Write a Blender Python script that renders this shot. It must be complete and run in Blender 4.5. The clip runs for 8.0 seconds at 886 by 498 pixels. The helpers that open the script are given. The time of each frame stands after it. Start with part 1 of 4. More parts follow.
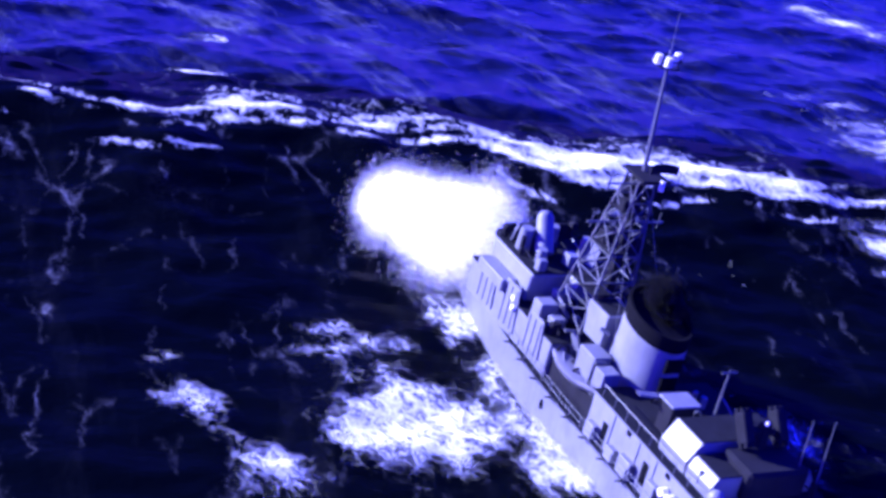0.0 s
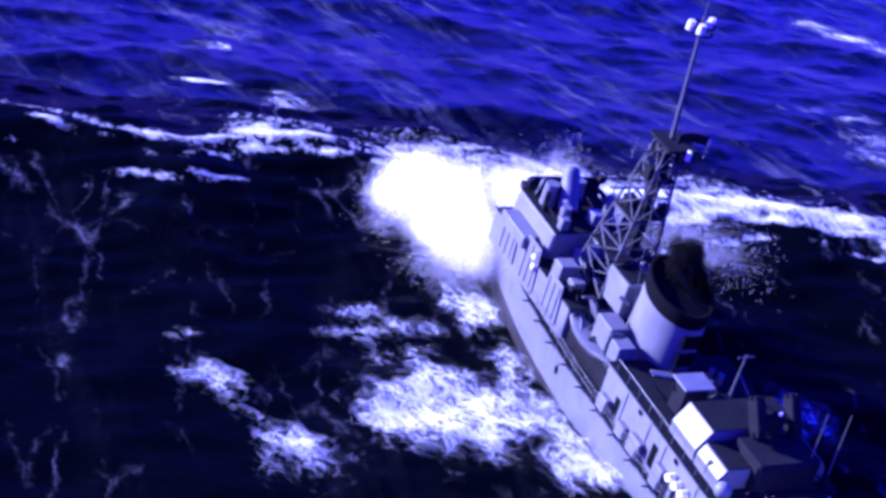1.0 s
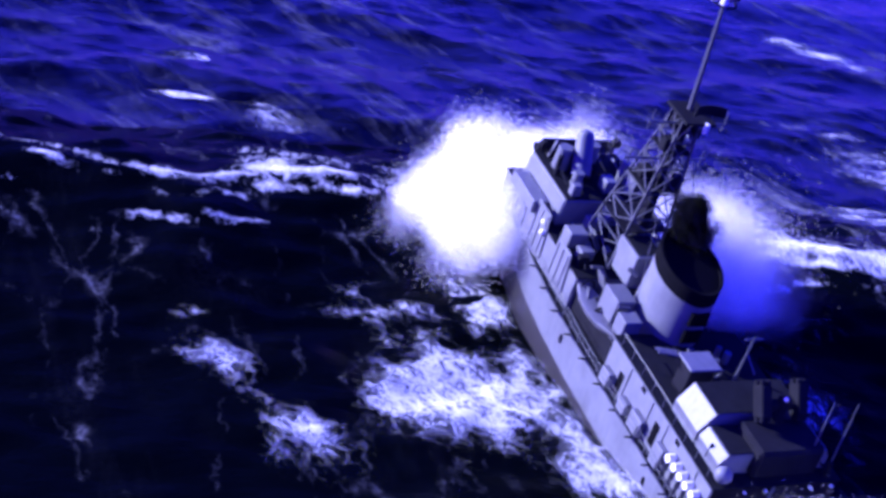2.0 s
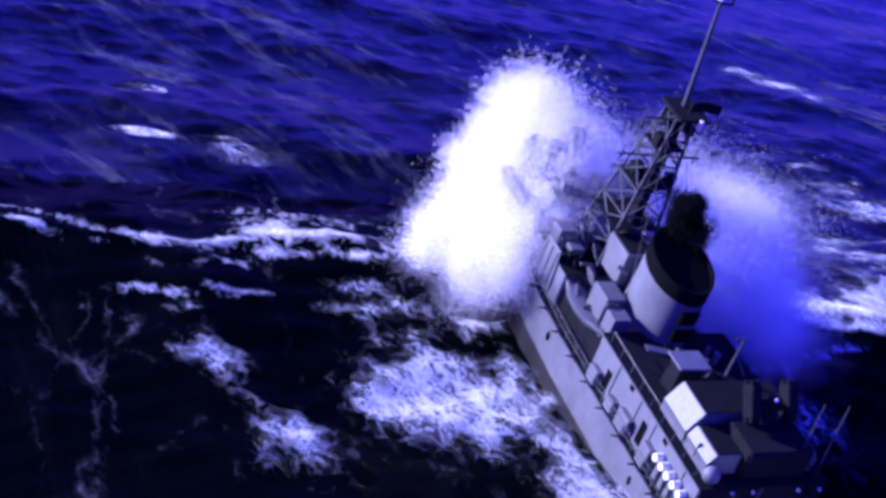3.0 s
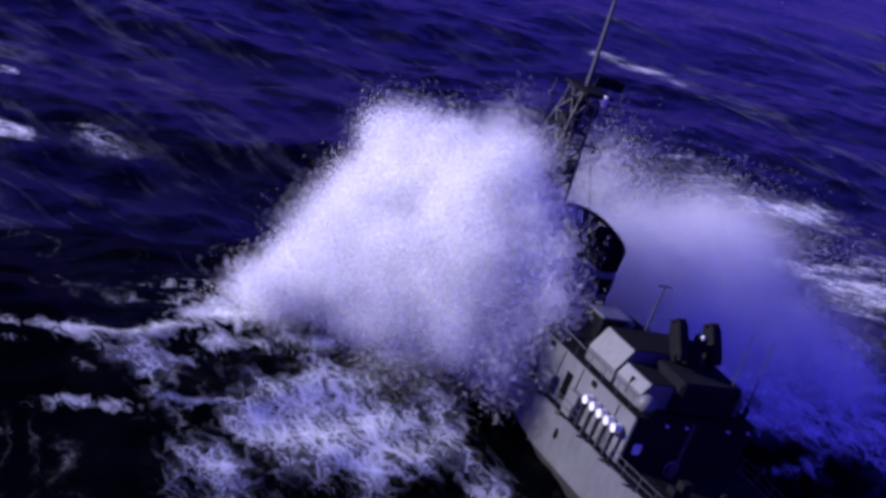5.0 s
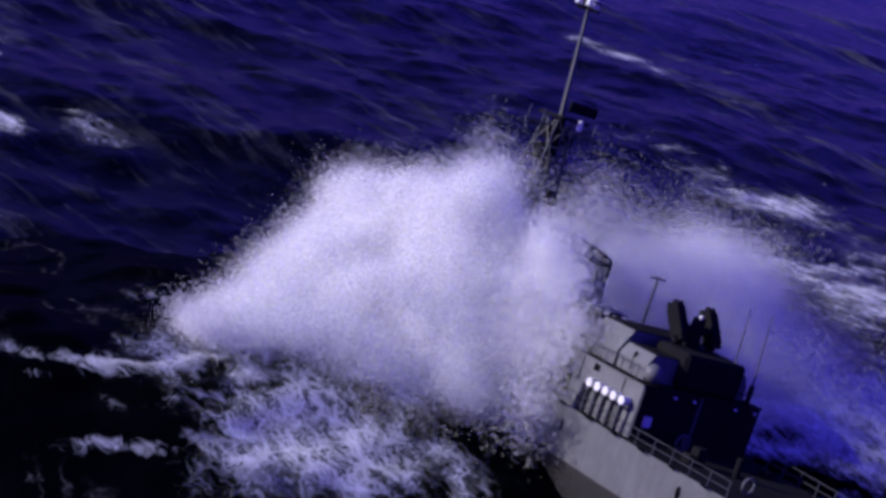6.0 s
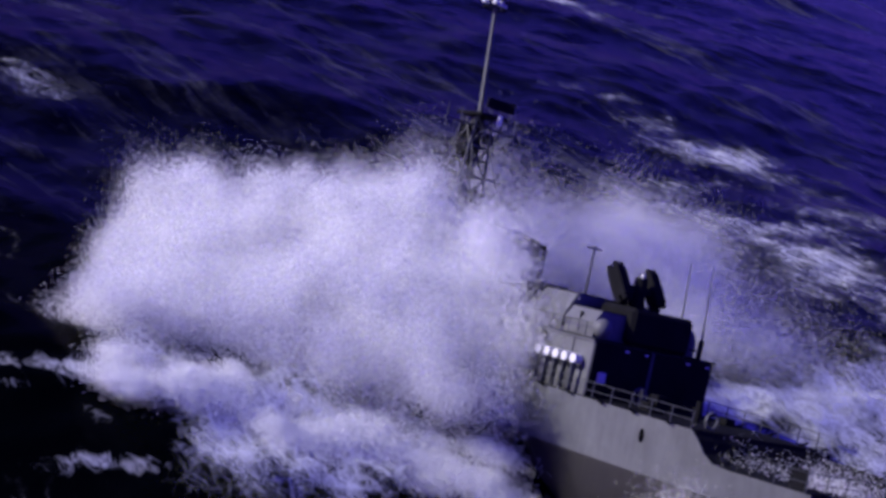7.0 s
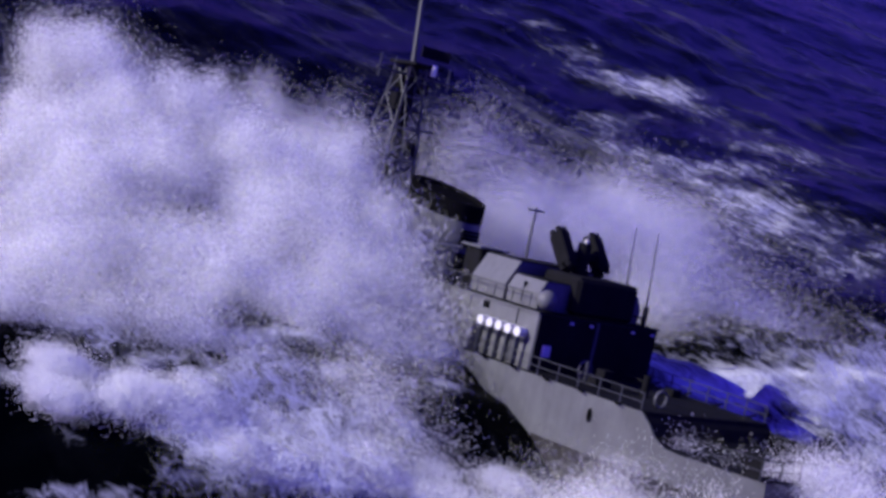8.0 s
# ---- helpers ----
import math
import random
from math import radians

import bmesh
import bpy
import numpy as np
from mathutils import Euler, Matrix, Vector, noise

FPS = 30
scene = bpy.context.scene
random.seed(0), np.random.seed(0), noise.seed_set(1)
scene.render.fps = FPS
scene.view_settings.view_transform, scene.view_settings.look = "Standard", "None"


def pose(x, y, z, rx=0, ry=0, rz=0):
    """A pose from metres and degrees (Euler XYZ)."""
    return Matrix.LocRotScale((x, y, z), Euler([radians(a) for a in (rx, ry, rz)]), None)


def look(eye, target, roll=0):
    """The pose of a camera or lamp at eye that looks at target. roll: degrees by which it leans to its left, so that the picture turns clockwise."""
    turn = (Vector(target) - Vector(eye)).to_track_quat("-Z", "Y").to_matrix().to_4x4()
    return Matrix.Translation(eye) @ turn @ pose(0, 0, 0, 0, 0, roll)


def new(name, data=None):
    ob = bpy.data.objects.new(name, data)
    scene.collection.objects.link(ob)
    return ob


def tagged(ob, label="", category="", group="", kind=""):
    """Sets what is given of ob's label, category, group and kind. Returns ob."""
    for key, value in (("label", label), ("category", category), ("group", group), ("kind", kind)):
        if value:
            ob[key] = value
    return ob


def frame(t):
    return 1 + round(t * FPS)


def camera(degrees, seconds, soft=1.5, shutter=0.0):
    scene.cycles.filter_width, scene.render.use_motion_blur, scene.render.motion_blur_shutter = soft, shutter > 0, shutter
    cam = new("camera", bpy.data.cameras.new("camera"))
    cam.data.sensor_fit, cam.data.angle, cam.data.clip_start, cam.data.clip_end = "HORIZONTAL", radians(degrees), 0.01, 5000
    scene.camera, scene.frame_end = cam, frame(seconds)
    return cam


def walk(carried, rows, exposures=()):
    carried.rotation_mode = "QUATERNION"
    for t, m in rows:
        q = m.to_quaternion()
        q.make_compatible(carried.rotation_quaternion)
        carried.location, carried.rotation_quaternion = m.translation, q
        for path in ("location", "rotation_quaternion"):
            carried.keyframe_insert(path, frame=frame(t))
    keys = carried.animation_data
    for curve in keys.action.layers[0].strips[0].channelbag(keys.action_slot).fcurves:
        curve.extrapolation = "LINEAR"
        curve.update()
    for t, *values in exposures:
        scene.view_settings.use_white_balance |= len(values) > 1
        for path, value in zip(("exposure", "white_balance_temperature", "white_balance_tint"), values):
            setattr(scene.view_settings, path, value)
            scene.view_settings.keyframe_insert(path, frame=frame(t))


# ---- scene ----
cam = camera(32.5, 8.0, soft=3.5)
scene.cycles.transparent_max_bounces = 96
scene.cycles.max_bounces, scene.cycles.diffuse_bounces, scene.cycles.transmission_bounces = 14, 8, 8
CAMERA_ROWS = [
    (0, pose(-94.20, 56.37, 61.53, 66.85, -10.72, -107.43)),
    (0.5, pose(-91.59, 56.68, 59.11, 67.33, -11.15, -107.50)),
    (1, pose(-89.08, 57.38, 57.00, 67.92, -11.07, -107.87)),
    (2.5, pose(-78.76, 62.76, 52.05, 69.86, -12.35, -111.28)),
    (3, pose(-75.49, 63.33, 50.95, 70.81, -12.33, -112.64)),
    (3.5, pose(-71.97, 63.58, 50.05, 71.34, -12.85, -114.53)),
    (4, pose(-68.66, 64.11, 49.53, 71.59, -13.40, -116.37)),
    (4.5, pose(-64.54, 64.61, 49.02, 71.61, -14.09, -118.07)),
    (5, pose(-60.12, 65.26, 48.42, 71.20, -14.82, -119.31)),
    (6.5, pose(-48.28, 69.85, 46.87, 70.20, -16.98, -122.73)),
    (7, pose(-43.57, 70.14, 46.17, 69.29, -17.68, -124.92)),
    (7.5, pose(-38.85, 69.94, 45.40, 68.49, -18.13, -127.40)),
    (8, pose(-34.20, 69.41, 44.63, 67.31, -19.47, -129.13)),
]
walk(cam, CAMERA_ROWS, exposures=[(0, 2.0, 3720, 90), (1, 1.8, 3720, 90), (2.5, 1.3, 3780, 86), (3.5, 0.9, 3820, 84), (4.5, 0.4, 3950, 78), (6.5, -0.1, 4080, 74), (8, 0.0, 4080, 74)])

# the way of the ship through the sea: bow at +x, port at +y
SHIP_ROWS = [
    (0, pose(0.00, 1.21, 1.04, 1.18, -2.75, 8.10)),
    (0.5, pose(2.74, 1.15, 1.71, -0.48, -6.23, 7.39)),
    (1, pose(5.49, 0.86, 2.09, -1.37, -9.55, 6.31)),
    (2.5, pose(13.08, 1.28, 4.76, -2.09, -15.06, 2.67)),
    (3, pose(15.47, 0.60, 5.14, -1.46, -15.50, 1.56)),
    (3.5, pose(17.77, -0.12, 5.36, -0.39, -14.74, 0.95)),
    (4, pose(20.20, -0.91, 5.22, 0.86, -12.81, 0.66)),
    (4.5, pose(22.14, -1.59, 4.62, 2.26, -8.65, -0.11)),
    (5, pose(23.82, -1.46, 3.77, 4.70, -3.25, -0.83)),
    (6.5, pose(26.67, 0.06, -0.83, 8.05, 15.60, -3.01)),
    (7, pose(28.03, 0.12, -2.41, 7.32, 19.87, -3.55)),
    (7.5, pose(29.60, 0.05, -3.55, 7.27, 20.64, -3.89)),
    (8, pose(31.32, -1.23, -4.42, 5.94, 19.46, -4.42)),
]
# the great wave rolls towards the ship: place and lift of its crest line
CREST_ROWS = [(0, 55.0, 3.2), (1, 47.3, 3.2), (2.5, 37.5, 3.2), (3.5, 30.8, 3.2), (4.5, 25.5, 2.8), (5.5, 25.0, 1.5), (6.5, 25.0, 0.4), (8, 22.0, 0.0)]

# corners of the two plumes: foot outside, head outside, head inside, foot inside
PORT_SPRAY = [
    (0, (35.3, 10.6, 5.6), (38.1, 10.6, 6.0), (27.6, 2.9, 9.8), (21.4, 5.8, 8.0)),
    (1, (37.9, 11.2, 6.3), (40.6, 10.3, 7.0), (26.6, -1.6, 12.2), (23.6, 6.7, 8.3)),
    (2.5, (34.4, 10.9, 7.6), (36.9, 4.0, 15.2), (26.2, -0.6, 19.4), (23.5, 8.1, 12.4)),
    (3, (31.4, 10.5, 9.5), (37.3, 3.1, 15.6), (25.2, -1.0, 20.4), (22.8, 7.2, 12.0)),
    (3.5, (30.7, 12.8, 9.3), (37.8, 3.3, 15.0), (21.4, 0.9, 21.2), (18.0, 8.9, 12.7)),
    (4.5, (27.5, 20.4, 9.1), (41.5, 4.0, 16.8), (22.3, 1.9, 22.5), (17.4, 8.6, 11.6)),
    (5, (26.1, 21.7, 8.1), (42.0, 3.7, 16.0), (25.3, 2.1, 21.5), (19.3, 7.4, 10.3)),
    (6.5, (28.4, 30.6, 5.1), (46.8, 11.2, 4.7), (35.6, 1.9, 14.8), (18.7, 9.9, 7.3)),
    (7, (28.8, 31.8, 5.4), (50.1, 17.5, 3.3), (39.1, 0.7, 11.3), (17.2, 11.2, 7.7)),
    (7.5, (28.4, 34.8, 3.3), (56.3, 20.9, 5.3), (41.7, 1.2, 8.6), (15.4, 12.2, 5.2)),
    (8, (27.7, 35.9, 4.1), (56.9, 18.2, 8.1), (43.2, -0.4, 8.4), (14.2, 13.0, 3.6)),
]
STARBOARD_SPRAY = [
    (0, (29.3, -15.5, -5.3), (31.2, -14.4, -5.0), (31.5, -19.7, -4.9), (26.5, -19.4, -5.7)),
    (1, (31.9, -15.6, 1.7), (34.8, -15.0, 2.3), (33.0, -17.3, 2.0), (29.5, -18.4, 1.2)),
    (2.5, (18.6, -5.1, 10.4), (26.0, -8.3, 15.1), (26.8, -13.9, 12.0), (23.1, -18.3, 8.1)),
    (3.5, (19.0, -5.9, 11.5), (28.2, -8.3, 20.2), (26.4, -17.0, 15.4), (21.3, -21.6, 8.4)),
    (4.5, (21.0, -9.0, 11.3), (29.7, -11.3, 18.5), (26.9, -21.0, 14.2), (19.2, -30.0, 9.2)),
    (5, (18.7, -13.2, 6.3), (31.8, -10.7, 17.3), (28.7, -21.2, 15.2), (17.1, -33.3, 5.6)),
    (6.5, (21.3, -16.1, 2.5), (37.6, -7.4, 11.6), (32.9, -19.4, 10.5), (19.1, -35.2, 1.8)),
    (7, (22.7, -16.1, 2.0), (41.7, -5.5, 10.0), (35.1, -19.2, 9.8), (18.1, -36.0, -0.3)),
    (8, (24.1, -16.5, -0.4), (42.2, -10.2, 8.3), (33.4, -23.6, 7.4), (15.7, -38.8, -0.9)),
]
STERN_SPRAY = [
    (0, (-25.2, 5.3, 4.9), (-24.9, 5.3, 5.5), (-30.3, -0.8, 9.4), (-30.6, -0.9, 8.8)),
    (5, (-5.1, 2.2, 3.8), (-4.9, 2.2, 4.4), (-11.1, -1.8, 8.4), (-11.4, -1.8, 7.8)),
    (6.5, (-0.9, 5.4, 4.6), (-0.5, 5.4, 5.5), (-7.6, 0.7, 10.1), (-8.0, 0.7, 9.3)),
    (7, (2.4, 6.4, 6.0), (2.8, 5.4, 7.2), (-4.0, -0.3, 11.4), (-5.4, 1.4, 11.0)),
    (7.5, (4.5, 8.4, 3.6), (4.0, 5.4, 6.2), (-3.8, -0.5, 11.8), (-5.8, 0.8, 11.2)),
    (8, (9.7, 11.6, 0.2), (7.8, 8.2, 3.2), (-3.0, -1.8, 11.6), (-5.8, 0.0, 11.5)),
]

# mist that the wind blows along the ship, from the ship's own axes: foot aft, head aft, head forward, foot forward
DECK_MIST = [
    (0, (18, 2, -6), (18, 0, -6), (24, 0, -6), (24, 2, -6)),
    (1.5, (18, 3, -6), (18, 0, -5), (25, 0, -5), (25, 3, -6)),
    (2.5, (19, 5, 2), (20, 0, 8), (26, 0, 8), (26, 3, 2)),
    (3.5, (7, 6, 5), (7, 2, 13.5), (20, 0, 15), (20, 5, 5)),
    (4.5, (-1, 7, 5), (1, 3, 13), (17, 1, 14), (17, 7, 4)),
    (5, (-7, 7.5, 4.5), (-4, 3.5, 13), (15, 2, 14), (15, 8, 4)),
    (6.5, (-14, 8, 3), (-8, 4, 13.5), (14, 2, 14), (14, 8, 2)),
    (7, (-15, 8.5, 2.5), (-8, 4, 13), (14, 2, 14), (14, 8.5, 1)),
    (8, (-16, 9, 1), (-4, 5, 10.5), (14, 3, 13), (14, 10, 0)),
]

# ---- light ----
SUN = Vector((0.52, 0.77, 0.37)).normalized()
sun = new("sun", bpy.data.lights.new("sun", "SUN"))
sun.data.energy, sun.data.angle, sun.data.color = 5.0, radians(0.6), (1.0, 0.86, 0.17)
sun.matrix_world = look(SUN * 200, (0, 0, 0))
world = bpy.data.worlds.new("sky")
scene.world = world
world.use_nodes = True
wn = world.node_tree
sky = wn.nodes.new("ShaderNodeTexSky")
sky.sky_type, sky.sun_disc = "NISHITA", False
sky.sun_elevation, sky.sun_rotation = math.asin(SUN.z), math.atan2(SUN.x, SUN.y)
tint = wn.nodes.new("ShaderNodeMix")
tint.data_type, tint.blend_type = "RGBA", "MULTIPLY"
tint.inputs["Factor"].default_value, tint.inputs["B"].default_value = 1.0, (1.4, 0.62, 1.95, 1)
wn.links.new(sky.outputs[0], tint.inputs["A"])
wn.links.new(tint.outputs["Result"], wn.nodes["Background"].inputs[0])
wn.nodes["Background"].inputs[1].default_value = 0.027

# ---- materials ----
def node(tree, kind, **values):
    n = tree.nodes.new(kind)
    for key, value in values.items():
        if key in n.inputs:
            n.inputs[key].default_value = value
    return n


def ramp(tree, source, stops):
    r = tree.nodes.new("ShaderNodeValToRGB")
    e = r.color_ramp.elements
    while len(e) < len(stops):
        e.new(0.5)
    for el, (p, c) in zip(e, stops):
        el.position = p
        el.color = (c, c, c, 1) if not isinstance(c, tuple) else (*c, 1)
    tree.links.new(source, r.inputs[0])
    return r.outputs[0]


def math_node(tree, op, a, b, clamp=False):
    n = tree.nodes.new("ShaderNodeMath")
    n.operation, n.use_clamp = op, clamp
    for i, v in enumerate((a, b)):
        if isinstance(v, (int, float)):
            n.inputs[i].default_value = v
        else:
            tree.links.new(v, n.inputs[i])
    return n.outputs[0]


def scaled_noise(tree, coords, scale, stretch=(1, 1, 1), detail=6.0, rough=0.6, distort=0.0, turn=0.0):
    m = tree.nodes.new("ShaderNodeMapping")
    m.inputs["Scale"].default_value = [s * scale for s in stretch]
    m.inputs["Rotation"].default_value = (0, 0, radians(turn))
    tree.links.new(coords, m.inputs["Vector"])
    n = node(tree, "ShaderNodeTexNoise", Scale=1.0, Detail=detail, Roughness=rough, Distortion=distort)
    tree.links.new(m.outputs[0], n.inputs["Vector"])
    return n.outputs[0]


def plain(name, color, rough=0.6, metal=0.0, spec=0.4, vary=0.25, scale=1.2, streak=True, bump=0.15):
    """Weathered paint or metal: mottling, vertical salt and rust streaks, fine grain."""
    mat = bpy.data.materials.new(name)
    mat.use_nodes = True
    t = mat.node_tree
    b = t.nodes["Principled BSDF"]
    co = t.nodes.new("ShaderNodeTexCoord").outputs["Object"]
    big = scaled_noise(t, co, scale * 0.5, detail=8)
    run = scaled_noise(t, co, scale * 2.5, (1, 1, 0.12) if streak else (1, 1, 1), detail=5)
    both = math_node(t, "ADD", math_node(t, "MULTIPLY", big, 0.6), math_node(t, "MULTIPLY", run, 0.4))
    lo = tuple(c * (1 - vary) for c in color)
    hi = tuple(min(c * (1 + vary), 0.9) for c in color)
    t.links.new(ramp(t, both, [(0.32, lo), (0.68, hi)]), b.inputs["Base Color"])
    b.inputs["Roughness"].default_value, b.inputs["Metallic"].default_value, b.inputs["Specular IOR Level"].default_value = rough, metal, spec
    bp = node(t, "ShaderNodeBump", Strength=bump, Distance=0.05)
    t.links.new(scaled_noise(t, co, scale * 6), bp.inputs["Height"])
    t.links.new(bp.outputs[0], b.inputs["Normal"])
    return mat


def sea_water(name, veil=0.0, lace_part=0.25, ripple=0.8, aged=1.0, gloss=0.5, threads=0.5, wind_turn=0.0, veins=0.0, froth=0.82):
    """Dark ocean water with wind streaks, lace and crest foam; the attribute 'foam' holds where the sea breaks."""
    mat = bpy.data.materials.new(name)
    mat.use_nodes = True
    t = mat.node_tree
    b = t.nodes["Principled BSDF"]
    wind = t.nodes.new("ShaderNodeMapping")
    wind.inputs["Rotation"].default_value = (0, 0, radians(wind_turn))
    t.links.new(t.nodes.new("ShaderNodeTexCoord").outputs["Object"], wind.inputs["Vector"])
    co = wind.outputs[0]
    att = t.nodes.new("ShaderNodeAttribute")
    att.attribute_name = "foam"
    broken = att.outputs["Fac"]
    # long wind streaks of old foam
    streak = ramp(t, scaled_noise(t, co, 0.16, (0.16, 1, 1), 7, 0.62, 0.8), [(0.53, 0), (0.72, 1)])
    fields = ramp(t, scaled_noise(t, co, 0.028, (0.6, 1, 1), 4, 0.5, 0.5), [(0.42, 0.05), (0.68, 1)])
    thin = ramp(t, scaled_noise(t, co, 0.55, (0.22, 1, 1), 7, 0.65, 0.9), [(0.33, 0), (0.78, 1)])
    # lace: the rims of bubbles and torn holes
    v = node(t, "ShaderNodeTexVoronoi", Scale=1.7)
    v.feature = "DISTANCE_TO_EDGE"
    warp = t.nodes.new("ShaderNodeVectorMath")
    warp.operation = "ADD"
    nz = node(t, "ShaderNodeTexNoise", Scale=1.3, Detail=6.0, Roughness=0.7)
    t.links.new(co, nz.inputs["Vector"])
    t.links.new(nz.outputs["Color"], warp.inputs[0])
    t.links.new(co, warp.inputs[1])
    t.links.new(warp.outputs[0], v.inputs["Vector"])
    lace = ramp(t, v.outputs["Distance"], [(0.02, 1), (0.22, 0.0)])
    old = math_node(t, "MULTIPLY", math_node(t, "MULTIPLY", math_node(t, "MULTIPLY", streak, aged), fields), math_node(t, "ADD", math_node(t, "MULTIPLY", thin, 0.6), math_node(t, "MULTIPLY", lace, lace_part)))
    tear = ramp(t, scaled_noise(t, co, 0.8, (0.7, 1, 1), 9, 0.72, 0.8), [(0.34, 0), (0.66, 1)])
    fresh = math_node(t, "SUBTRACT", math_node(t, "ADD", math_node(t, "MULTIPLY", broken, 1.15), math_node(t, "MULTIPLY", tear, 0.95)), 0.78, True)
    fresh = math_node(t, "MULTIPLY", fresh, ramp(t, broken, [(0.02, 0), (0.2, 1)]))
    web = math_node(t, "MULTIPLY", math_node(t, "MULTIPLY", lace, thin), ramp(t, scaled_noise(t, co, 0.09, (0.5, 1, 1), 3), [(0.56, 0), (0.78, 0.35 * aged if aged < 1 else 0.25)]))
    haze = math_node(t, "MULTIPLY", ramp(t, scaled_noise(t, co, 0.22, (0.25, 1, 1), 6, 0.58, 0.9), [(0.35, 0), (0.72, 1)]), veil)
    line = None
    for sc, wide in ((0.10, 0.012), (0.24, 0.016)):
        n = scaled_noise(t, co, sc, (0.12, 1, 1), 5, 0.55, 0.3)
        ridge = ramp(t, math_node(t, "ABSOLUTE", math_node(t, "SUBTRACT", n, 0.5), 0), [(0.0, 1), (wide, 0)])
        ridge = math_node(t, "MULTIPLY", ridge, ramp(t, scaled_noise(t, co, sc * 0.9, (0.5, 1, 1), 3), [(0.48, 0), (0.62, threads)]))
        line = math_node(t, "MAXIMUM", line, ridge) if line else ridge
    line = math_node(t, "MULTIPLY", line, math_node(t, "ADD", math_node(t, "MULTIPLY", thin, 0.8), 0.2))
    old = math_node(t, "MAXIMUM", old, line)
    if veins:
        # thin torn threads of foam that run down the face of the wave
        for sc, wide, share in ((0.09, 0.010, 1.0), (0.22, 0.018, 0.6)):
            size = t.nodes.new("ShaderNodeMapping")
            size.inputs["Scale"].default_value = (sc * 0.22, sc, sc)
            bent = t.nodes.new("ShaderNodeVectorMath")
            bent.operation = "MULTIPLY_ADD"
            twist = node(t, "ShaderNodeTexNoise", Scale=0.35, Detail=5.0, Roughness=0.65)
            t.links.new(co, twist.inputs["Vector"])
            t.links.new(twist.outputs["Color"], bent.inputs[0])
            bent.inputs[1].default_value = (5.0, 4.0, 0.0)
            t.links.new(co, bent.inputs[2])
            t.links.new(bent.outputs[0], size.inputs["Vector"])
            cell = node(t, "ShaderNodeTexVoronoi", Scale=1.0)
            cell.feature = "DISTANCE_TO_EDGE"
            t.links.new(size.outputs[0], cell.inputs["Vector"])
            thread = math_node(t, "MULTIPLY", ramp(t, cell.outputs["Distance"], [(0.0, 1), (wide, 0.25), (wide * 3, 0)]), ramp(t, scaled_noise(t, co, 0.16, (0.6, 1, 1), 5, 0.65), [(0.52, 0), (0.72, veins * share)]))
            thread = math_node(t, "MULTIPLY", thread, ramp(t, scaled_noise(t, co, 1.1, (0.6, 1, 1), 6, 0.7), [(0.4, 0.05), (0.62, 1)]))
            old = math_node(t, "MAXIMUM", old, thread)
    foam = math_node(t, "ADD", math_node(t, "ADD", math_node(t, "MAXIMUM", old, fresh), web), haze, True)
    mix = t.nodes.new("ShaderNodeMix")
    mix.data_type = "RGBA"
    t.links.new(foam, mix.inputs["Factor"])
    mix.inputs["A"].default_value, mix.inputs["B"].default_value = (0.0008, 0.0012, 0.0022, 1), (froth, froth * 1.02, froth * 1.05, 1)
    t.links.new(mix.outputs["Result"], b.inputs["Base Color"])
    t.links.new(ramp(t, foam, [(0.0, 0.1), (0.5, 0.8)]), b.inputs["Roughness"])
    b.inputs["IOR"].default_value, b.inputs["Specular IOR Level"].default_value = 1.33, gloss
    h = math_node(t, "ADD", math_node(t, "MULTIPLY", scaled_noise(t, co, 0.45, (1, 0.6, 1), 9, 0.6), 1.0), math_node(t, "MULTIPLY", foam, 0.3))
    bp = node(t, "ShaderNodeBump", Strength=ripple, Distance=0.7)
    t.links.new(h, bp.inputs["Height"])
    t.links.new(bp.outputs[0], b.inputs["Normal"])
    return mat


def spray_white(name):
    mat = bpy.data.materials.new(name)
    mat.use_nodes = True
    t = mat.node_tree
    t.nodes.remove(t.nodes["Principled BSDF"])
    d, tr, mx = node(t, "ShaderNodeBsdfDiffuse", Color=(0.97, 0.97, 0.97, 1)), node(t, "ShaderNodeBsdfTranslucent", Color=(0.97, 0.97, 0.97, 1)), node(t, "ShaderNodeMixShader", Fac=0.45)
    t.links.new(d.outputs[0], mx.inputs[1])
    t.links.new(tr.outputs[0], mx.inputs[2])
    t.links.new(mx.outputs[0], t.nodes["Material Output"].inputs[0])
    return mat


WATER = sea_water("open_sea_water", 0.018, 0.05, 0.7, 1.4, 0.12, 0.2, -22, froth=0.33)
WAVE_WATER = sea_water("wave_water", 0.0, 0.1, 0.35, 0.02, 0.005, 0.0, 6, 0.22)
SPRAY = spray_white("spray")
GREY = plain("ship_grey", (0.115, 0.118, 0.125), 0.55, vary=0.25)
PALE = plain("pale_grey", (0.135, 0.138, 0.145), 0.5, vary=0.22)
DECK = plain("deck_paint", (0.012, 0.0125, 0.014), 0.95, spec=0.04, vary=0.35, streak=False)
BLACK = plain("black_paint", (0.005, 0.005, 0.006), 1.0, spec=0.02)
# Serves dark steel and also surfaces with shade painted into their colour.
DARK = plain("dark_steel_and_shade", (0.013, 0.013, 0.015), 0.9, spec=0.04)
BOTTOM = plain("bottom_paint", (0.02, 0.018, 0.018), 0.5)
WHITE = plain("white_paint", (0.78, 0.78, 0.76), 0.4, vary=0.08)
STEEL = plain("mast_steel", (0.07, 0.072, 0.08), 0.5, 0.2)
BOAT = plain("boat_paint", (0.10, 0.10, 0.11), 0.6)


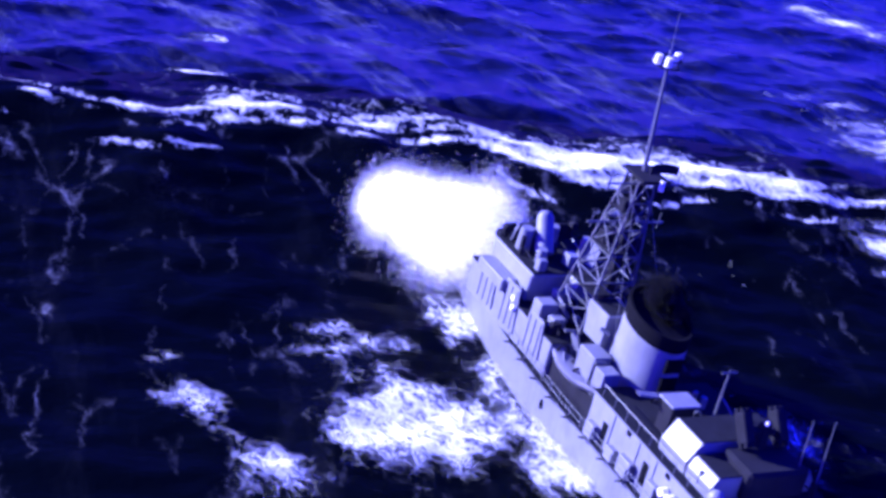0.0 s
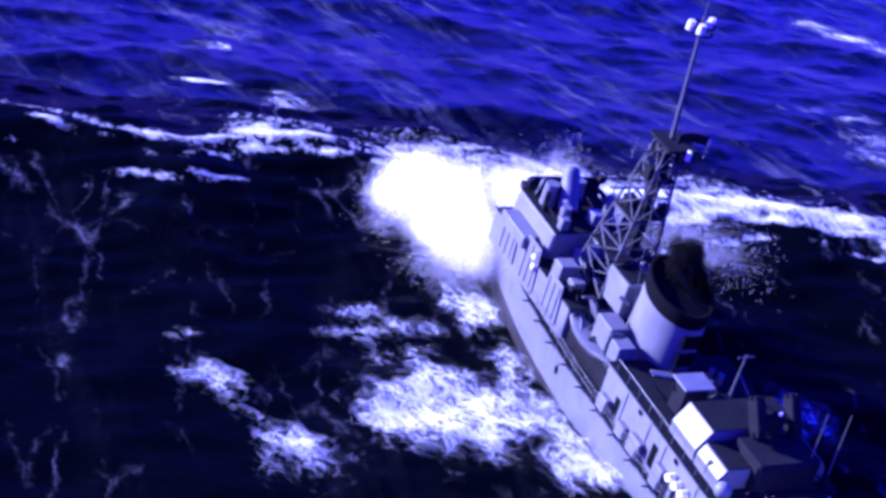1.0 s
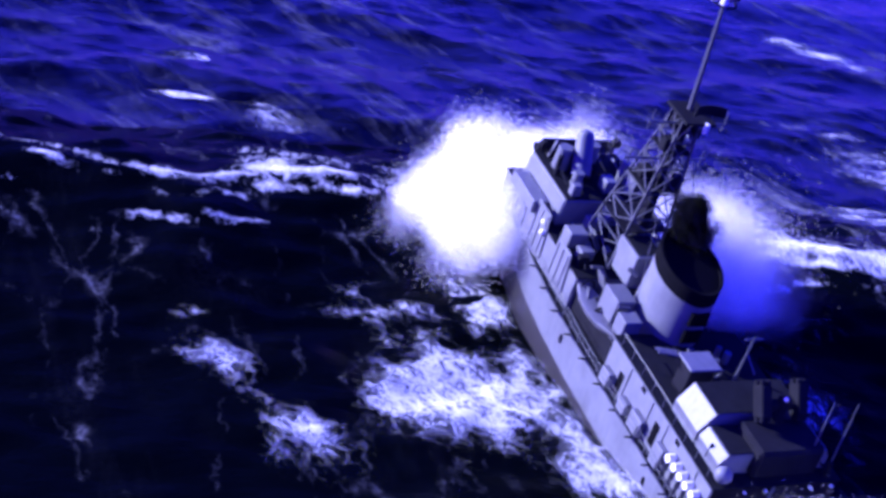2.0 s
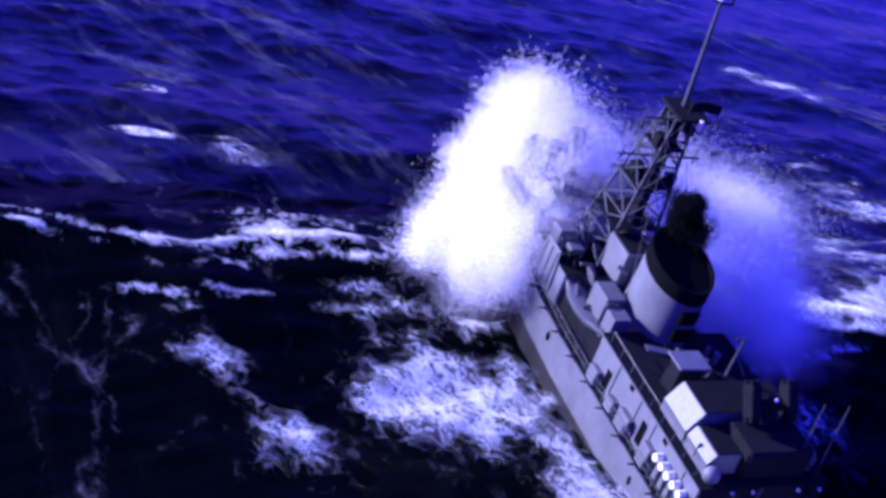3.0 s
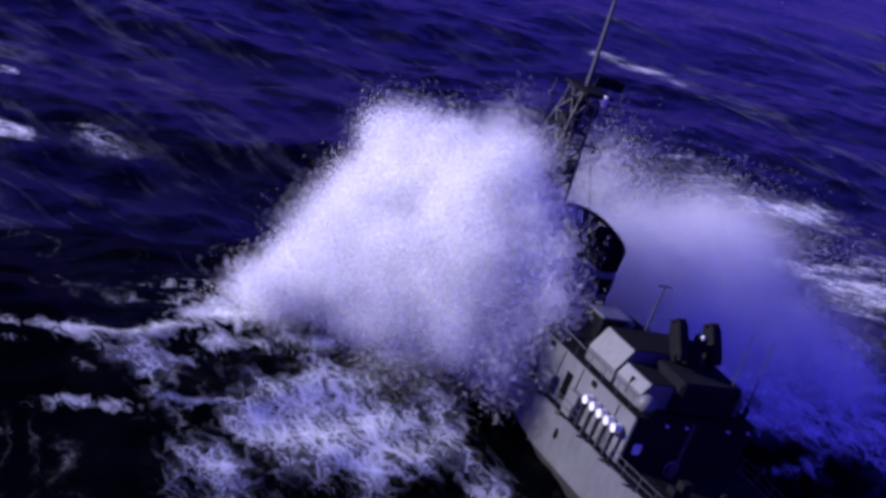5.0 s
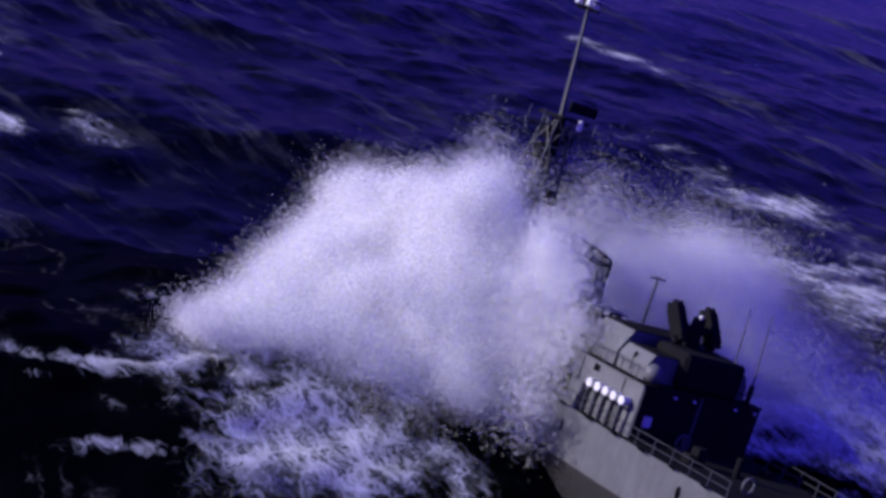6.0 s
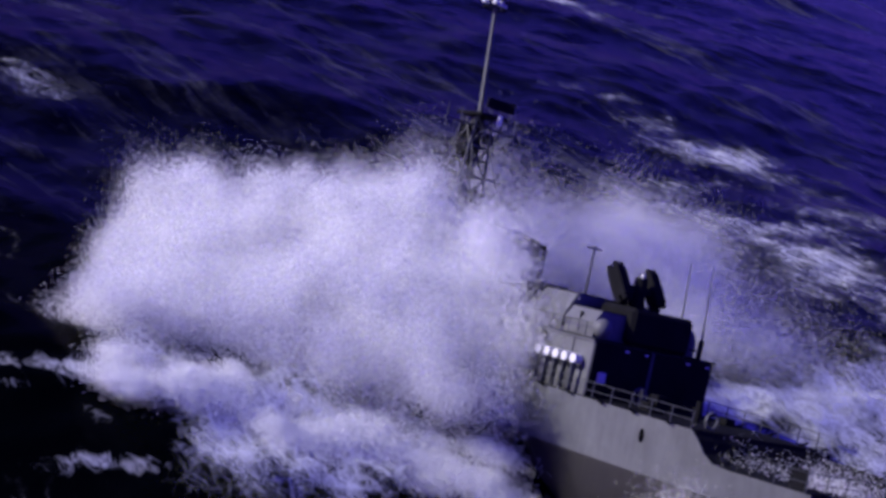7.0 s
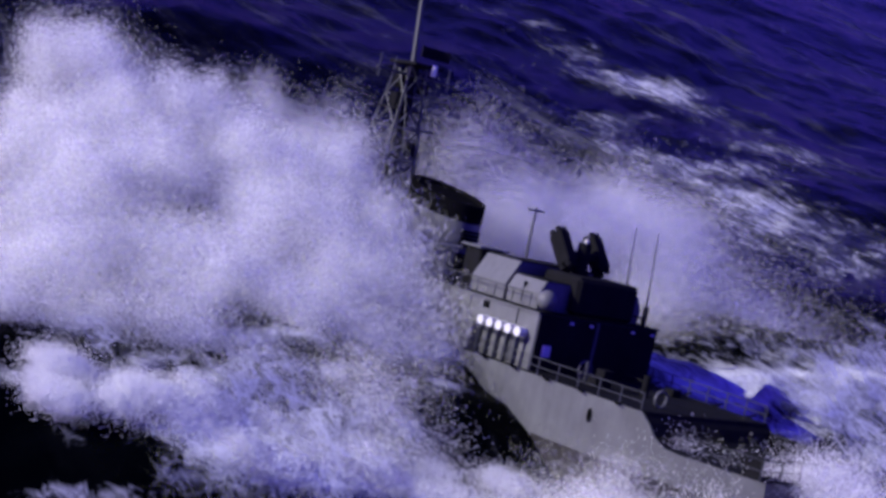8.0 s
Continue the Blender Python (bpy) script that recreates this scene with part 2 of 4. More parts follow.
# ---- mesh helpers ----
def part(name, bm, material, parent=None, label="", smooth=False):
    me = bpy.data.meshes.new(name)
    bmesh.ops.recalc_face_normals(bm, faces=bm.faces)
    bm.to_mesh(me)
    bm.free()
    me.materials.append(material)
    if smooth:
        me.shade_smooth()
        me.set_sharp_from_angle(angle=radians(40))
    ob = new(name, me)
    ob.parent = parent
    if label:
        tagged(ob, label)
    return ob


def add_box(bm, x0, x1, y0, y1, z0, z1, bevel=0.04, taper_y=0.0, taper_x=0.0):
    """A bevelled box; taper draws its top in on each side."""
    vs = [bm.verts.new((x + (taper_x if x == x0 else -taper_x) * k, y + (taper_y if y == y0 else -taper_y) * k, z)) for z, k in ((z0, 0), (z1, 1)) for x, y in ((x0, y0), (x1, y0), (x1, y1), (x0, y1))]
    fs = [bm.faces.new([vs[i] for i in q]) for q in ((0, 3, 2, 1), (4, 5, 6, 7), (0, 1, 5, 4), (1, 2, 6, 5), (2, 3, 7, 6), (3, 0, 4, 7))]
    if bevel:
        es = list({e for f in fs for e in f.edges})
        bmesh.ops.bevel(bm, geom=es, offset=bevel, segments=1, affect="EDGES")
    return bm


def box(*a, **k):
    return add_box(bmesh.new(), *a, **k)


def add_tube(bm, a, b, r, r2=None, seg=8, cap=True):
    a, b = Vector(a), Vector(b)
    r2 = r if r2 is None else r2
    q = (b - a).to_track_quat("Z", "Y")
    rings = []
    for p, rr in ((a, r), (b, r2)):
        rings.append([bm.verts.new(p + q @ Vector((rr * math.cos(2 * math.pi * i / seg), rr * math.sin(2 * math.pi * i / seg), 0))) for i in range(seg)])
    for i in range(seg):
        bm.faces.new((rings[0][i], rings[0][(i + 1) % seg], rings[1][(i + 1) % seg], rings[1][i]))
    if cap:
        bm.faces.new(rings[0][::-1])
        bm.faces.new(rings[1])
    return bm


def tube(*a, **k):
    return add_tube(bmesh.new(), *a, **k)


def add_loft(bm, rings, closed=True, ends=True):
    """Skin a run of rings, each a list of points."""
    vs = [[bm.verts.new(p) for p in ring] for ring in rings]
    n = len(vs[0])
    for a, b in zip(vs, vs[1:]):
        for i in range(n if closed else n - 1):
            j = (i + 1) % n
            bm.faces.new((a[i], a[j], b[j], b[i]))
    if ends:
        bm.faces.new(vs[0][::-1])
        bm.faces.new(vs[-1])
    return bm


def ball(p, r, seg=12):
    bm = bmesh.new()
    bmesh.ops.create_uvsphere(bm, u_segments=seg, v_segments=seg // 2 + 2, radius=r, matrix=Matrix.Translation(p))
    return bm


# ---- the sea ----
def chop(x, y, seed, amp, low, high, count=46):
    """Wind sea: a sum of trochoid-like waves that run mostly along -x."""
    rng = np.random.default_rng(seed)
    h = np.zeros_like(x)
    for i in range(count):
        k = math.exp(rng.uniform(math.log(low), math.log(high)))
        a = rng.normal(0.0, 0.5)
        ph = rng.uniform(0, 2 * math.pi)
        s = k * (x * math.cos(a) + y * math.sin(a)) + ph + 0.8 * np.sin(0.31 * k * y + ph * 3)
        h += (1.0 - np.abs(np.sin(s / 2)) * 2 + 0.27) * amp / (k / low) ** 0.9 / math.sqrt(count) * 2.2
    return h


def grid_sheet(name, xs, ys, height, foam, label, material):
    X, Y = np.meshgrid(xs, ys, indexing="ij")
    Z = height(X, Y)
    n, m = X.shape
    i = np.arange(n * m).reshape(n, m)
    quads = np.stack([i[:-1, :-1], i[1:, :-1], i[1:, 1:], i[:-1, 1:]], -1).reshape(-1, 4)
    me = bpy.data.meshes.new(name)
    me.from_pydata(np.stack([X, Y, Z], -1).reshape(-1, 3).tolist(), [], quads.tolist())
    me.attributes.new("foam", "FLOAT", "POINT").data.foreach_set("value", foam(X, Y, Z).astype(np.float32).ravel())
    me.shade_smooth()
    me.materials.append(material)
    return tagged(new(name, me), label, "sea", kind="structure")


def profile(u):
    """Height of the great wave at u metres past its crest."""
    return np.interp(u, [-140, -80, -60, -42, -28, -16, -8, -3, 0, 3, 8, 16, 28, 45, 60], [-0.5, 0.2, 0.2, 0.5, 1.3, 2.8, 4.5, 5.8, 6.2, 6.0, 5.0, 3.0, -0.5, -6.2, -11.5])


def soft_profile(u):
    return sum(profile(u + d) for d in (-5, -3, -1, 1, 3, 5)) / 6


def crest_shift(y):
    return 0.13 * (y - 20) + 2.2 * np.sin(y * 0.11 + 1) + 1.3 * np.sin(y * 0.27 + 2.2) - 5.0 * np.clip((-y - 25) / 30, 0, 2)


def wave_height(x, y):
    u = x - crest_shift(y)
    calm = np.clip((u + 30) / 40, 0, 1)
    z = soft_profile(u) + chop(x, y, 3, 0.55, 0.25, 2.6) * (0.5 + 0.5 * calm)
    return z - 6 * np.clip((np.abs(y) - 230) / 60, 0, 1)


def wave_foam(x, y, z):
    u = x - crest_shift(y)
    n1, n2, n3 = chop(x, y, 8, 1.0, 0.10, 0.6), chop(x, y, 9, 1.0, 0.6, 3.0), chop(x * 0.5, y, 10, 1.0, 0.12, 0.9)
    off = u - 0.4 - 1.3 * n1 - 0.5 * n2
    line = np.exp(-(off / (1.1 + 1.5 * np.clip(n3, 0, 1.5))) ** 2) * np.clip(0.55 + 0.45 * n3 + 0.3 * n2, 0, 1)
    blown = np.clip(off, 0, 30) * np.exp(-np.clip(off, 0, 30) / 4.5) * 0.2 * np.clip(0.2 + n3 + 0.4 * n2, 0, 1) * (off > 0)
    spill = np.exp(-((u + 3.6 - 2.0 * n1) / 1.3) ** 2) * np.clip(n3 * 0.6 + 0.5 * n2 + 0.28, 0, 0.8)
    last = np.exp(-((u + 9.5 - 2.5 * n1) / 0.9) ** 2) * np.clip(n3 * 0.5 + 0.5 * n2 - 0.1, 0, 0.6)
    return np.clip(line + blown + spill + last, 0, 1)


def far_height(x, y):
    swell = 1.1 * np.sin(0.075 * x + 0.02 * y) + 0.8 * np.sin(0.11 * x - 0.045 * y + 1.3)
    near = np.exp(-np.hypot(x - 80, y) / 400)
    return -4.2 + (swell + chop(x, y, 5, 0.75, 0.16, 1.9)) * near


def far_foam(x, y, z):
    c = chop(x, y, 12, 1.0, 0.05, 0.5)
    return np.clip((c - 1.5) * 0.8, 0, 0.75)


def stretch(lo, hi, start, step, grow):
    """Coordinates from lo to hi, dense round start."""
    out, s, p = [start], step, start
    while p < hi:
        s *= grow
        p += s
        out.append(min(p, hi))
    s, p = step, start
    while p > lo:
        s *= grow
        p -= s
        out.insert(0, max(p, lo))
    return np.array(out)


sea = grid_sheet("sea", np.concatenate([[-2000, -600, -150], np.arange(-20, 190, 0.8), stretch(190, 4500, 190, 0.8, 1.03)[2:]]),
                 np.concatenate([stretch(-4000, -190, -190, 0.9, 1.03)[:-2], np.arange(-190, 90, 0.9), stretch(90, 3000, 90, 0.9, 1.05)[2:]]),
                 far_height, far_foam, "storm-dark ocean streaked with wind-blown foam", WATER)
great_wave = grid_sheet("great_wave", np.arange(-140, 58, 0.65), np.concatenate([np.arange(-290, -100, 1.6), np.arange(-100, 70, 0.65), np.arange(70, 290, 1.6)]),
                        wave_height, wave_foam, "steep dark storm wave with a torn white crest", WAVE_WATER)


# ---- the ship ----
ship = tagged(new("frigate"), "grey steel frigate with black-topped funnel ploughing into heavy seas", "warship")


def half_beam(x, z):
    """Half the hull's breadth at x metres before the funnel and height z."""
    f = np.interp(x, [-36, -30, -20, 3, 10, 18, 25, 30.5], [4.3, 5.4, 6.0, 5.9, 5.3, 4.2, 2.5, 0.12])
    w = np.interp(x, [-36, -30, -20, 3, 10, 18, 25, 30.5], [3.2, 4.9, 5.8, 5.6, 4.8, 3.2, 1.4, 0.08])
    k = min(max(z / 5.6, 0), 1)
    top = w + (f - w) * k
    return float(top if z >= 0 else top * math.sqrt(max(0.02, 1 - (z / -4.2) ** 2 * 0.96)))


def deck_z(x):
    return float(np.interp(x, [-36, -20, 5, 18, 30.5], [5.5, 5.5, 5.6, 5.8, 6.0]))


def build_hull():
    xs = [-28.2, -24, -18, -12, -6, 0, 5, 10, 14, 18, 20.5, 23, 25.5, 28, 29.8, 30.5]

    def ring(x, zs):
        port = [(x + max(0, z) * 0.22 * max(0, (x - 20) / 11), half_beam(x, z), z) for z in zs]
        return port + [(p[0], -p[1], p[2]) for p in port[::-1]]
    upper, lower = bmesh.new(), bmesh.new()
    add_loft(upper, [ring(x, [2.2, 2.9, 3.8, 4.7, deck_z(x) + 0.0]) for x in xs])
    # the hull sweeps down to the low quarterdeck
    cut = [(-36, 3.9), (-33, 3.9), (-31, 3.9), (-30, 4.0), (-29.3, 4.4), (-28.8, 5.0), (-28.2, 5.5)]
    add_loft(upper, [ring(x, [2.2, 2.6, 3.0, 3.4, z]) for x, z in cut])
    add_loft(lower, [ring(x, [-4.0, -3.2, -1.6, 0.3, 2.2]) for x in [-36, -32] + xs])
    part("hull", upper, GREY, ship, "light grey hull plating with salt streaks", True)
    part("hull_bottom", lower, BOTTOM, ship, "black bottom paint below the waterline", True)
    deck = bmesh.new()
    add_loft(deck, [[(x, half_beam(x, 5.6) - 0.12, deck_z(x) + 0.02), (x, -half_beam(x, 5.6) + 0.12, deck_z(x) + 0.02), (x, -half_beam(x, 5.6) + 0.12, deck_z(x) - 0.1), (x, half_beam(x, 5.6) - 0.12, deck_z(x) - 0.1)] for x in xs[:-1]])
    part("main_deck", deck, DECK, ship, "dark non-slip deck")
    for side in (-1, 1):
        wall = bmesh.new()
        runs = (-35.6, -33, -30.5, -28.3) if side < 0 else (-35.6, -34.6)
        add_loft(wall, [[(x, side * (half_beam(x, 4) - 0.02), 3.9), (x, side * (half_beam(x, 4) - 0.02), 5.15), (x, side * (half_beam(x, 4) - 0.14), 5.15), (x, side * (half_beam(x, 4) - 0.14), 3.9)] for x in runs])
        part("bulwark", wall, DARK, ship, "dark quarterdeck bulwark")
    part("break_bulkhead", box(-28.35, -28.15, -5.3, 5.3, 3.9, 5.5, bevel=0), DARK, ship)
    low = bmesh.new()
    add_loft(low, [[(x, half_beam(x, z) - 0.1, z + 0.05), (x, -half_beam(x, z) + 0.1, z + 0.05), (x, -half_beam(x, z) + 0.1, z - 0.2), (x, half_beam(x, z) - 0.1, z - 0.2)] for x, z in cut])
    part("quarterdeck", low, DECK, ship)


def railing(name, pts, height=1.0, gap=1.6, wires=2):
    """Guard rail: each stanchion a part, the wires one part."""
    wire = bmesh.new()
    for a, b in zip(pts, pts[1:]):
        for k in range(1, wires + 1):
            add_tube(wire, (a[0], a[1], a[2] + height * k / wires), (b[0], b[1], b[2] + height * k / wires), 0.03, seg=4, cap=False)
    rail = part(name, wire, STEEL, ship)
    post = None
    for a, b in zip(pts, pts[1:]):
        n = max(1, int((Vector(b) - Vector(a)).length / gap))
        for i in range(n):
            p = Vector(a).lerp(Vector(b), i / n)
            if post is None:
                post = part("stanchion", tube((0, 0, 0), (0, 0, height), 0.045, seg=5), STEEL, rail)
                post.location = p
            else:
                o = new("stanchion", post.data)
                o.parent, o.location = rail, p
    return rail


def build_aft_house():
    house = part("aft_deckhouse", box(-18.5, -3.2, -5.2, 5.2, 5.4, 8.95, bevel=0.08), PALE, ship, "pale grey deckhouse with dark doorways")
    part("roof", box(-18.6, -3.1, -5.28, 5.28, 8.95, 9.05, bevel=0), DECK, house)
    # The aft face's shade is painted: a dark sheet over the pale house.
    part("aft_shade_sheet", box(-18.56, -18.45, -5.1, 5.1, 5.5, 8.9, bevel=0), DARK, house, "dark sheet painting the shade on the aft bulkhead")
    for x, z, w, h in ((-11.2, 6.9, 0.75, 1.95), (-5.6, 6.6, 0.7, 1.9)):
        part("door", box(x - w / 2, x + w / 2, 5.17, 5.25, z - h / 2, z + h / 2), BLACK, house)
    for x in (-13.7, -8.4):
        part("window", box(x - 0.3, x + 0.3, 5.17, 5.25, 8.3, 8.75), BLACK, house)
    part("tread_plate", box(-18.62, -18.5, 0.1, 0.35, 5.6, 8.9), STEEL, house, "pale vertical pipe")
    part("white_locker", box(-18.75, -18.5, 3.9, 4.5, 6.4, 7.1), WHITE, house, "white locker")
    # upper tier with sloped side panels over dark footings
    def sloped(x0, x1, ztop):
        k = (ztop - 10.0) / 1.5
        sec = [(4.45, 9.05), (4.5, 10.0), (4.5 - 0.9 * k, ztop), (-4.5 + 0.9 * k, ztop), (-4.5, 10.0), (-4.45, 9.05)]
        return add_loft(bmesh.new(), [[(x, y, z) for y, z in sec] for x in (x0, x1)])
    tier = part("upper_house", sloped(-14.2, -11.0, 11.5), PALE, ship, "pale upper house with sloped sides")
    part("roof", box(-14.15, -11.05, -3.5, 3.5, 11.5, 11.58, bevel=0), DECK, tier)
    lower = part("upper_house", sloped(-17.3, -14.5, 10.75), PALE, ship, "low pale upper house with sloped sides")
    part("roof", box(-17.25, -14.55, -3.9, 3.9, 10.75, 10.82, bevel=0), DECK, lower)
    part("locker_door", box(-15.9, -15.8, 4.28, 4.52, 9.3, 10.5), DARK, lower)
    part("walkway_rail", tube((-17.4, 5.15, 9.95), (-4.0, 5.15, 9.95), 0.035, seg=5), STEEL, ship)
    for i in range(9):
        part("rail_post", tube((-17.4 + i * 1.65, 5.15, 9.05), (-17.4 + i * 1.65, 5.15, 9.95), 0.035, seg=5), STEEL, ship)
    part("canopy", box(-10.1, -8.1, 0.9, 3.5, 11.6, 11.75, bevel=0.05), PALE, ship, "flat pale canopy roof")
    # Dark block stands in for the shade under the canopy.
    part("canopy_shade", box(-9.9, -8.3, 1.2, 3.2, 9.05, 11.6, bevel=0.1), DARK, ship)
    for i in range(2):
        part("spar", tube((-8.0 + 0.35 * i, 3.2, 11.3), (-7.4 + 0.35 * i, 4.6, 11.2), 0.12), PALE, ship)
    for x, w, z1 in ((-9.4, 0.8, 7.0), (-7.4, 0.55, 6.6), (-12.8, 0.6, 7.3), (-4.4, 0.6, 6.8)):
        part("deck_locker", box(x - w, x + w, 5.24, 5.75, 5.55, z1, bevel=0.06), PALE, ship)
    for x in (-16.6, -12.2, -9.9, -6.4):
        part("wall_stiffener", box(x - 0.05, x + 0.05, 5.2, 5.28, 5.6, 8.9, bevel=0), GREY, house)
    part("eave_lip", box(-18.55, -3.15, 5.2, 5.34, 8.86, 8.98, bevel=0), PALE, house)
    for y in (-4.6, -2.8, 0.9, 2.6):
        part("flood_lamp", box(-18.8, -18.56, y - 0.1, y + 0.1, 8.55, 8.7), WHITE, house)
    # Shadow from the ship's upperworks is put into the dark colour.
    part("control_house", box(-18.0, -14.6, -3.4, 2.0, 9.05, 11.4, bevel=0.25), DARK, ship, "rounded control house coloured dark for the ship's own shadow")
    part("radome", ball((-18.0, 4.4, 9.72), 0.62, 14), PALE, ship, "white domed canister", True)


def build_launcher():
    ped = part("launcher", tube((-14.6, -1.0, 11.3), (-14.6, -1.0, 12.4), 0.7, 0.5, 12), DARK, ship, "dark twin missile launcher on a pedestal")
    up = Matrix.Translation((-14.5, 0, 12.6)) @ Matrix.Rotation(radians(-52), 4, "Y") @ Matrix.Translation((14.5, 0, -12.6))
    for y in (-2.5, 0.5):
        bm = box(-15.4, -13.2, y - 0.42, y + 0.42, 12.05, 13.15, bevel=0.08)
        bmesh.ops.transform(bm, matrix=up, verts=bm.verts)
        part("launch_box", bm, DARK, ped)
        for z in (12.32, 12.88):
            for dy in (-0.22, 0.22):
                bm = tube((-15.7, y + dy, z), (-12.9, y + dy, z), 0.2, seg=8)
                bmesh.ops.transform(bm, matrix=up, verts=bm.verts)
                part("launch_tube", bm, DARK, ped)
    part("sight", tube((-14.7, -1.0, 12.4), (-14.7, -1.0, 13.4), 0.5, 0.42, 10), DARK, ped, "", True)
    part("sight_lens", ball((-15.1, -0.7, 13.5), 0.16, 8), WHITE, ped, "small bright lens")
    part("arm", box(-14.9, -14.2, -2.0, 0.1, 12.3, 12.8), DARK, ped)


def build_funnel():
    def ring(z, k, tilt=0.0, sh=0.0):
        return [(-1.5 + sh + 3.2 * k * math.cos(a), 2.3 * k * math.sin(a), z + tilt * math.cos(a)) for a in [2 * math.pi * i / 40 for i in range(40)]]
    fun = part("funnel", add_loft(bmesh.new(), [ring(5.5, 1.04, 0, 0.2), ring(9, 1.03, 0, 0.12), ring(12, 1.0, 0.15), ring(13.3, 1.0, 0.5)]), PALE, ship, "pale grey oval funnel", True)
    cap = bmesh.new()
    add_loft(cap, [ring(13.3, 1.003, 0.5), ring(14.65, 1.01, 0.65), ring(14.65, 0.93, 0.65), ring(12.5, 0.90, 0.5)], ends=False)
    add_loft(cap, [ring(14.35, 0.95, 0.65), ring(14.2, 0.94, 0.65)])
    part("cap", cap, BLACK, fun, "soot-black funnel top", True)
    for z in (9.6, 11.2):
        lou = bmesh.new()
        for i in range(5):
            add_box(lou, -4.86, -4.6, -0.75, 0.75, z + 0.24 * i, z + 0.24 * i + 0.16, bevel=0)
        part("louvre", lou, BLACK, fun)
    part("siren", tube((1.2, 1.9, 11), (1.9, 2.4, 11.2), 0.18), STEEL, fun)
    part("step", box(-5.4, -4.5, -2.3, -0.6, 8.8, 9.1), DARK, fun)


def lattice(name, base, top, z0, z1, bays, mat, r=0.09):
    """A four-legged lattice mast: every leg, ring and diagonal."""
    mast = None
    (bx, bw, bd), (tx, tw, td) = base, top

    def corner(k, c):
        return Vector((bx + (tx - bx) * k + (bd + (td - bd) * k) * (1 if c in (0, 1) else -1), (bw + (tw - bw) * k) * (1 if c in (1, 2) else -1), z0 + (z1 - z0) * k))
    for c in range(4):
        leg = part("mast_leg" if mast else name, tube(corner(0, c), corner(1, c), r * 1.5, r, 6), mat, mast or ship, "" if mast else "grey lattice mast carrying radars")
        mast = mast or leg
    for b in range(bays):
        k0, k1 = b / bays, (b + 1) / bays
        bm = bmesh.new()
        for c in range(4):
            d = (c + 1) % 4
            add_tube(bm, corner(k1, c), corner(k1, d), r * 0.8, seg=5)
            add_tube(bm, corner(k0, c), corner(k1, d), r * 0.7, seg=5)
            add_tube(bm, corner(k0, d), corner(k1, c), r * 0.7, seg=5)
        part("mast_bracing", bm, mat, mast)
    return mast


def build_mast():
    m = lattice("lattice_mast", (7.0, 2.1, 2.3), (5.6, 0.7, 0.8), 9.0, 23.0, 6, STEEL)
    part("radar_platform", box(3.6, 6.8, -1.3, 1.3, 22.9, 23.15), DARK, m)
    part("yard", tube((5.2, -3.4, 22.2), (5.2, 3.4, 22.2), 0.1, seg=6), STEEL, m)
    part("lower_yard", tube((6.0, -3.6, 18.5), (6.0, 3.6, 18.5), 0.1, seg=6), STEEL, m)
    dish = bmesh.new()
    ys = (-1.3, -0.8, -0.4, 0, 0.4, 0.8, 1.3)
    add_loft(dish, [[(3.9 + 0.4 * (1 - (y / 1.3) ** 2), y - 0.5, 23.6 + q) for y in ys] + [(3.78 + 0.4 * (1 - (y / 1.3) ** 2), y - 0.5, 23.6 + q) for y in ys[::-1]] for q in (0, 0.8)])
    part("radar_antenna", dish, DARK, m, "dark curved radar antenna")
    for z, r in ((12.5, 2.0), (16.2, 1.55), (19.6, 1.2)):
        k = (z - 9.0) / 14.0
        part("mast_platform", box(7.0 - 1.4 * k - r, 7.0 - 1.4 * k + r, -r, r, z, z + 0.12, bevel=0), DARK, m)
    for x, y, z, w, h in ((5.4, 0.9, 19.8, 0.45, 1.0), (6.6, -0.8, 19.8, 0.4, 1.3), (5.2, -1.0, 21.0, 0.35, 0.8), (6.8, 0.8, 16.4, 0.5, 0.9), (5.2, -1.2, 16.4, 0.4, 1.1), (6.3, 0.2, 21.2, 0.5, 1.0)):
        part("mast_box", box(x - w, x + w, y - w, y + w, z, z + h, bevel=0.08), DARK, m)
    for y in (-3.2, -1.9, 1.9, 3.2):
        part("yard_antenna", tube((5.2, y, 21.6), (5.2, y, 23.3), 0.07, 0.04, 6), STEEL, m)
        part("yard_antenna", tube((6.0, y, 18.0), (6.0, y, 19.3), 0.06, 0.04, 6), STEEL, m)
    for y in (-2.6, 2.6):
        part("stay", tube((5.6, y * 0.2, 22.8), (-1.0, y, 9.0), 0.025, seg=4, cap=False), STEEL, m)
    part("ladder_trunk", box(5.3, 6.1, -0.35, 0.35, 9.2, 22.9, bevel=0), DARK, m)
    part("lantern", box(3.4, 3.75, -0.6, -0.3, 22.4, 23.2), WHITE, m, "white lantern")
    part("topmast", tube((5.6, 0, 23), (6.8, 0, 32.6), 0.2, 0.12, 8), STEEL, m)
    part("pole", tube((6.8, 0, 32.6), (7.1, 0, 35.4), 0.06, 0.03, 6), STEEL, m)
    for z in (31.4, 32.0):
        ring = bmesh.new()
        for i in range(12):
            a, c = 2 * math.pi * i / 12, 2 * math.pi * (i + 1) / 12
            add_tube(ring, (6.7 + 0.9 * math.cos(a), 0.9 * math.sin(a), z), (6.7 + 0.9 * math.cos(c), 0.9 * math.sin(c), z), 0.09, seg=5)
        part("antenna_ring", ring, DARK, m)
    for x, y in ((6.7, 1.0), (7.2, -1.1), (6.0, 0.5), (6.6, -0.4)):
        part("antenna_drum", tube((x, y, 31.6), (x, y, 32.3), 0.3, 0.26, 10), WHITE, m, "white direction-finder drum")
    part("aft_pole", tube((-10.3, -0.3, 11), (-10.3, -0.3, 14.9), 0.11, 0.07), STEEL, ship)
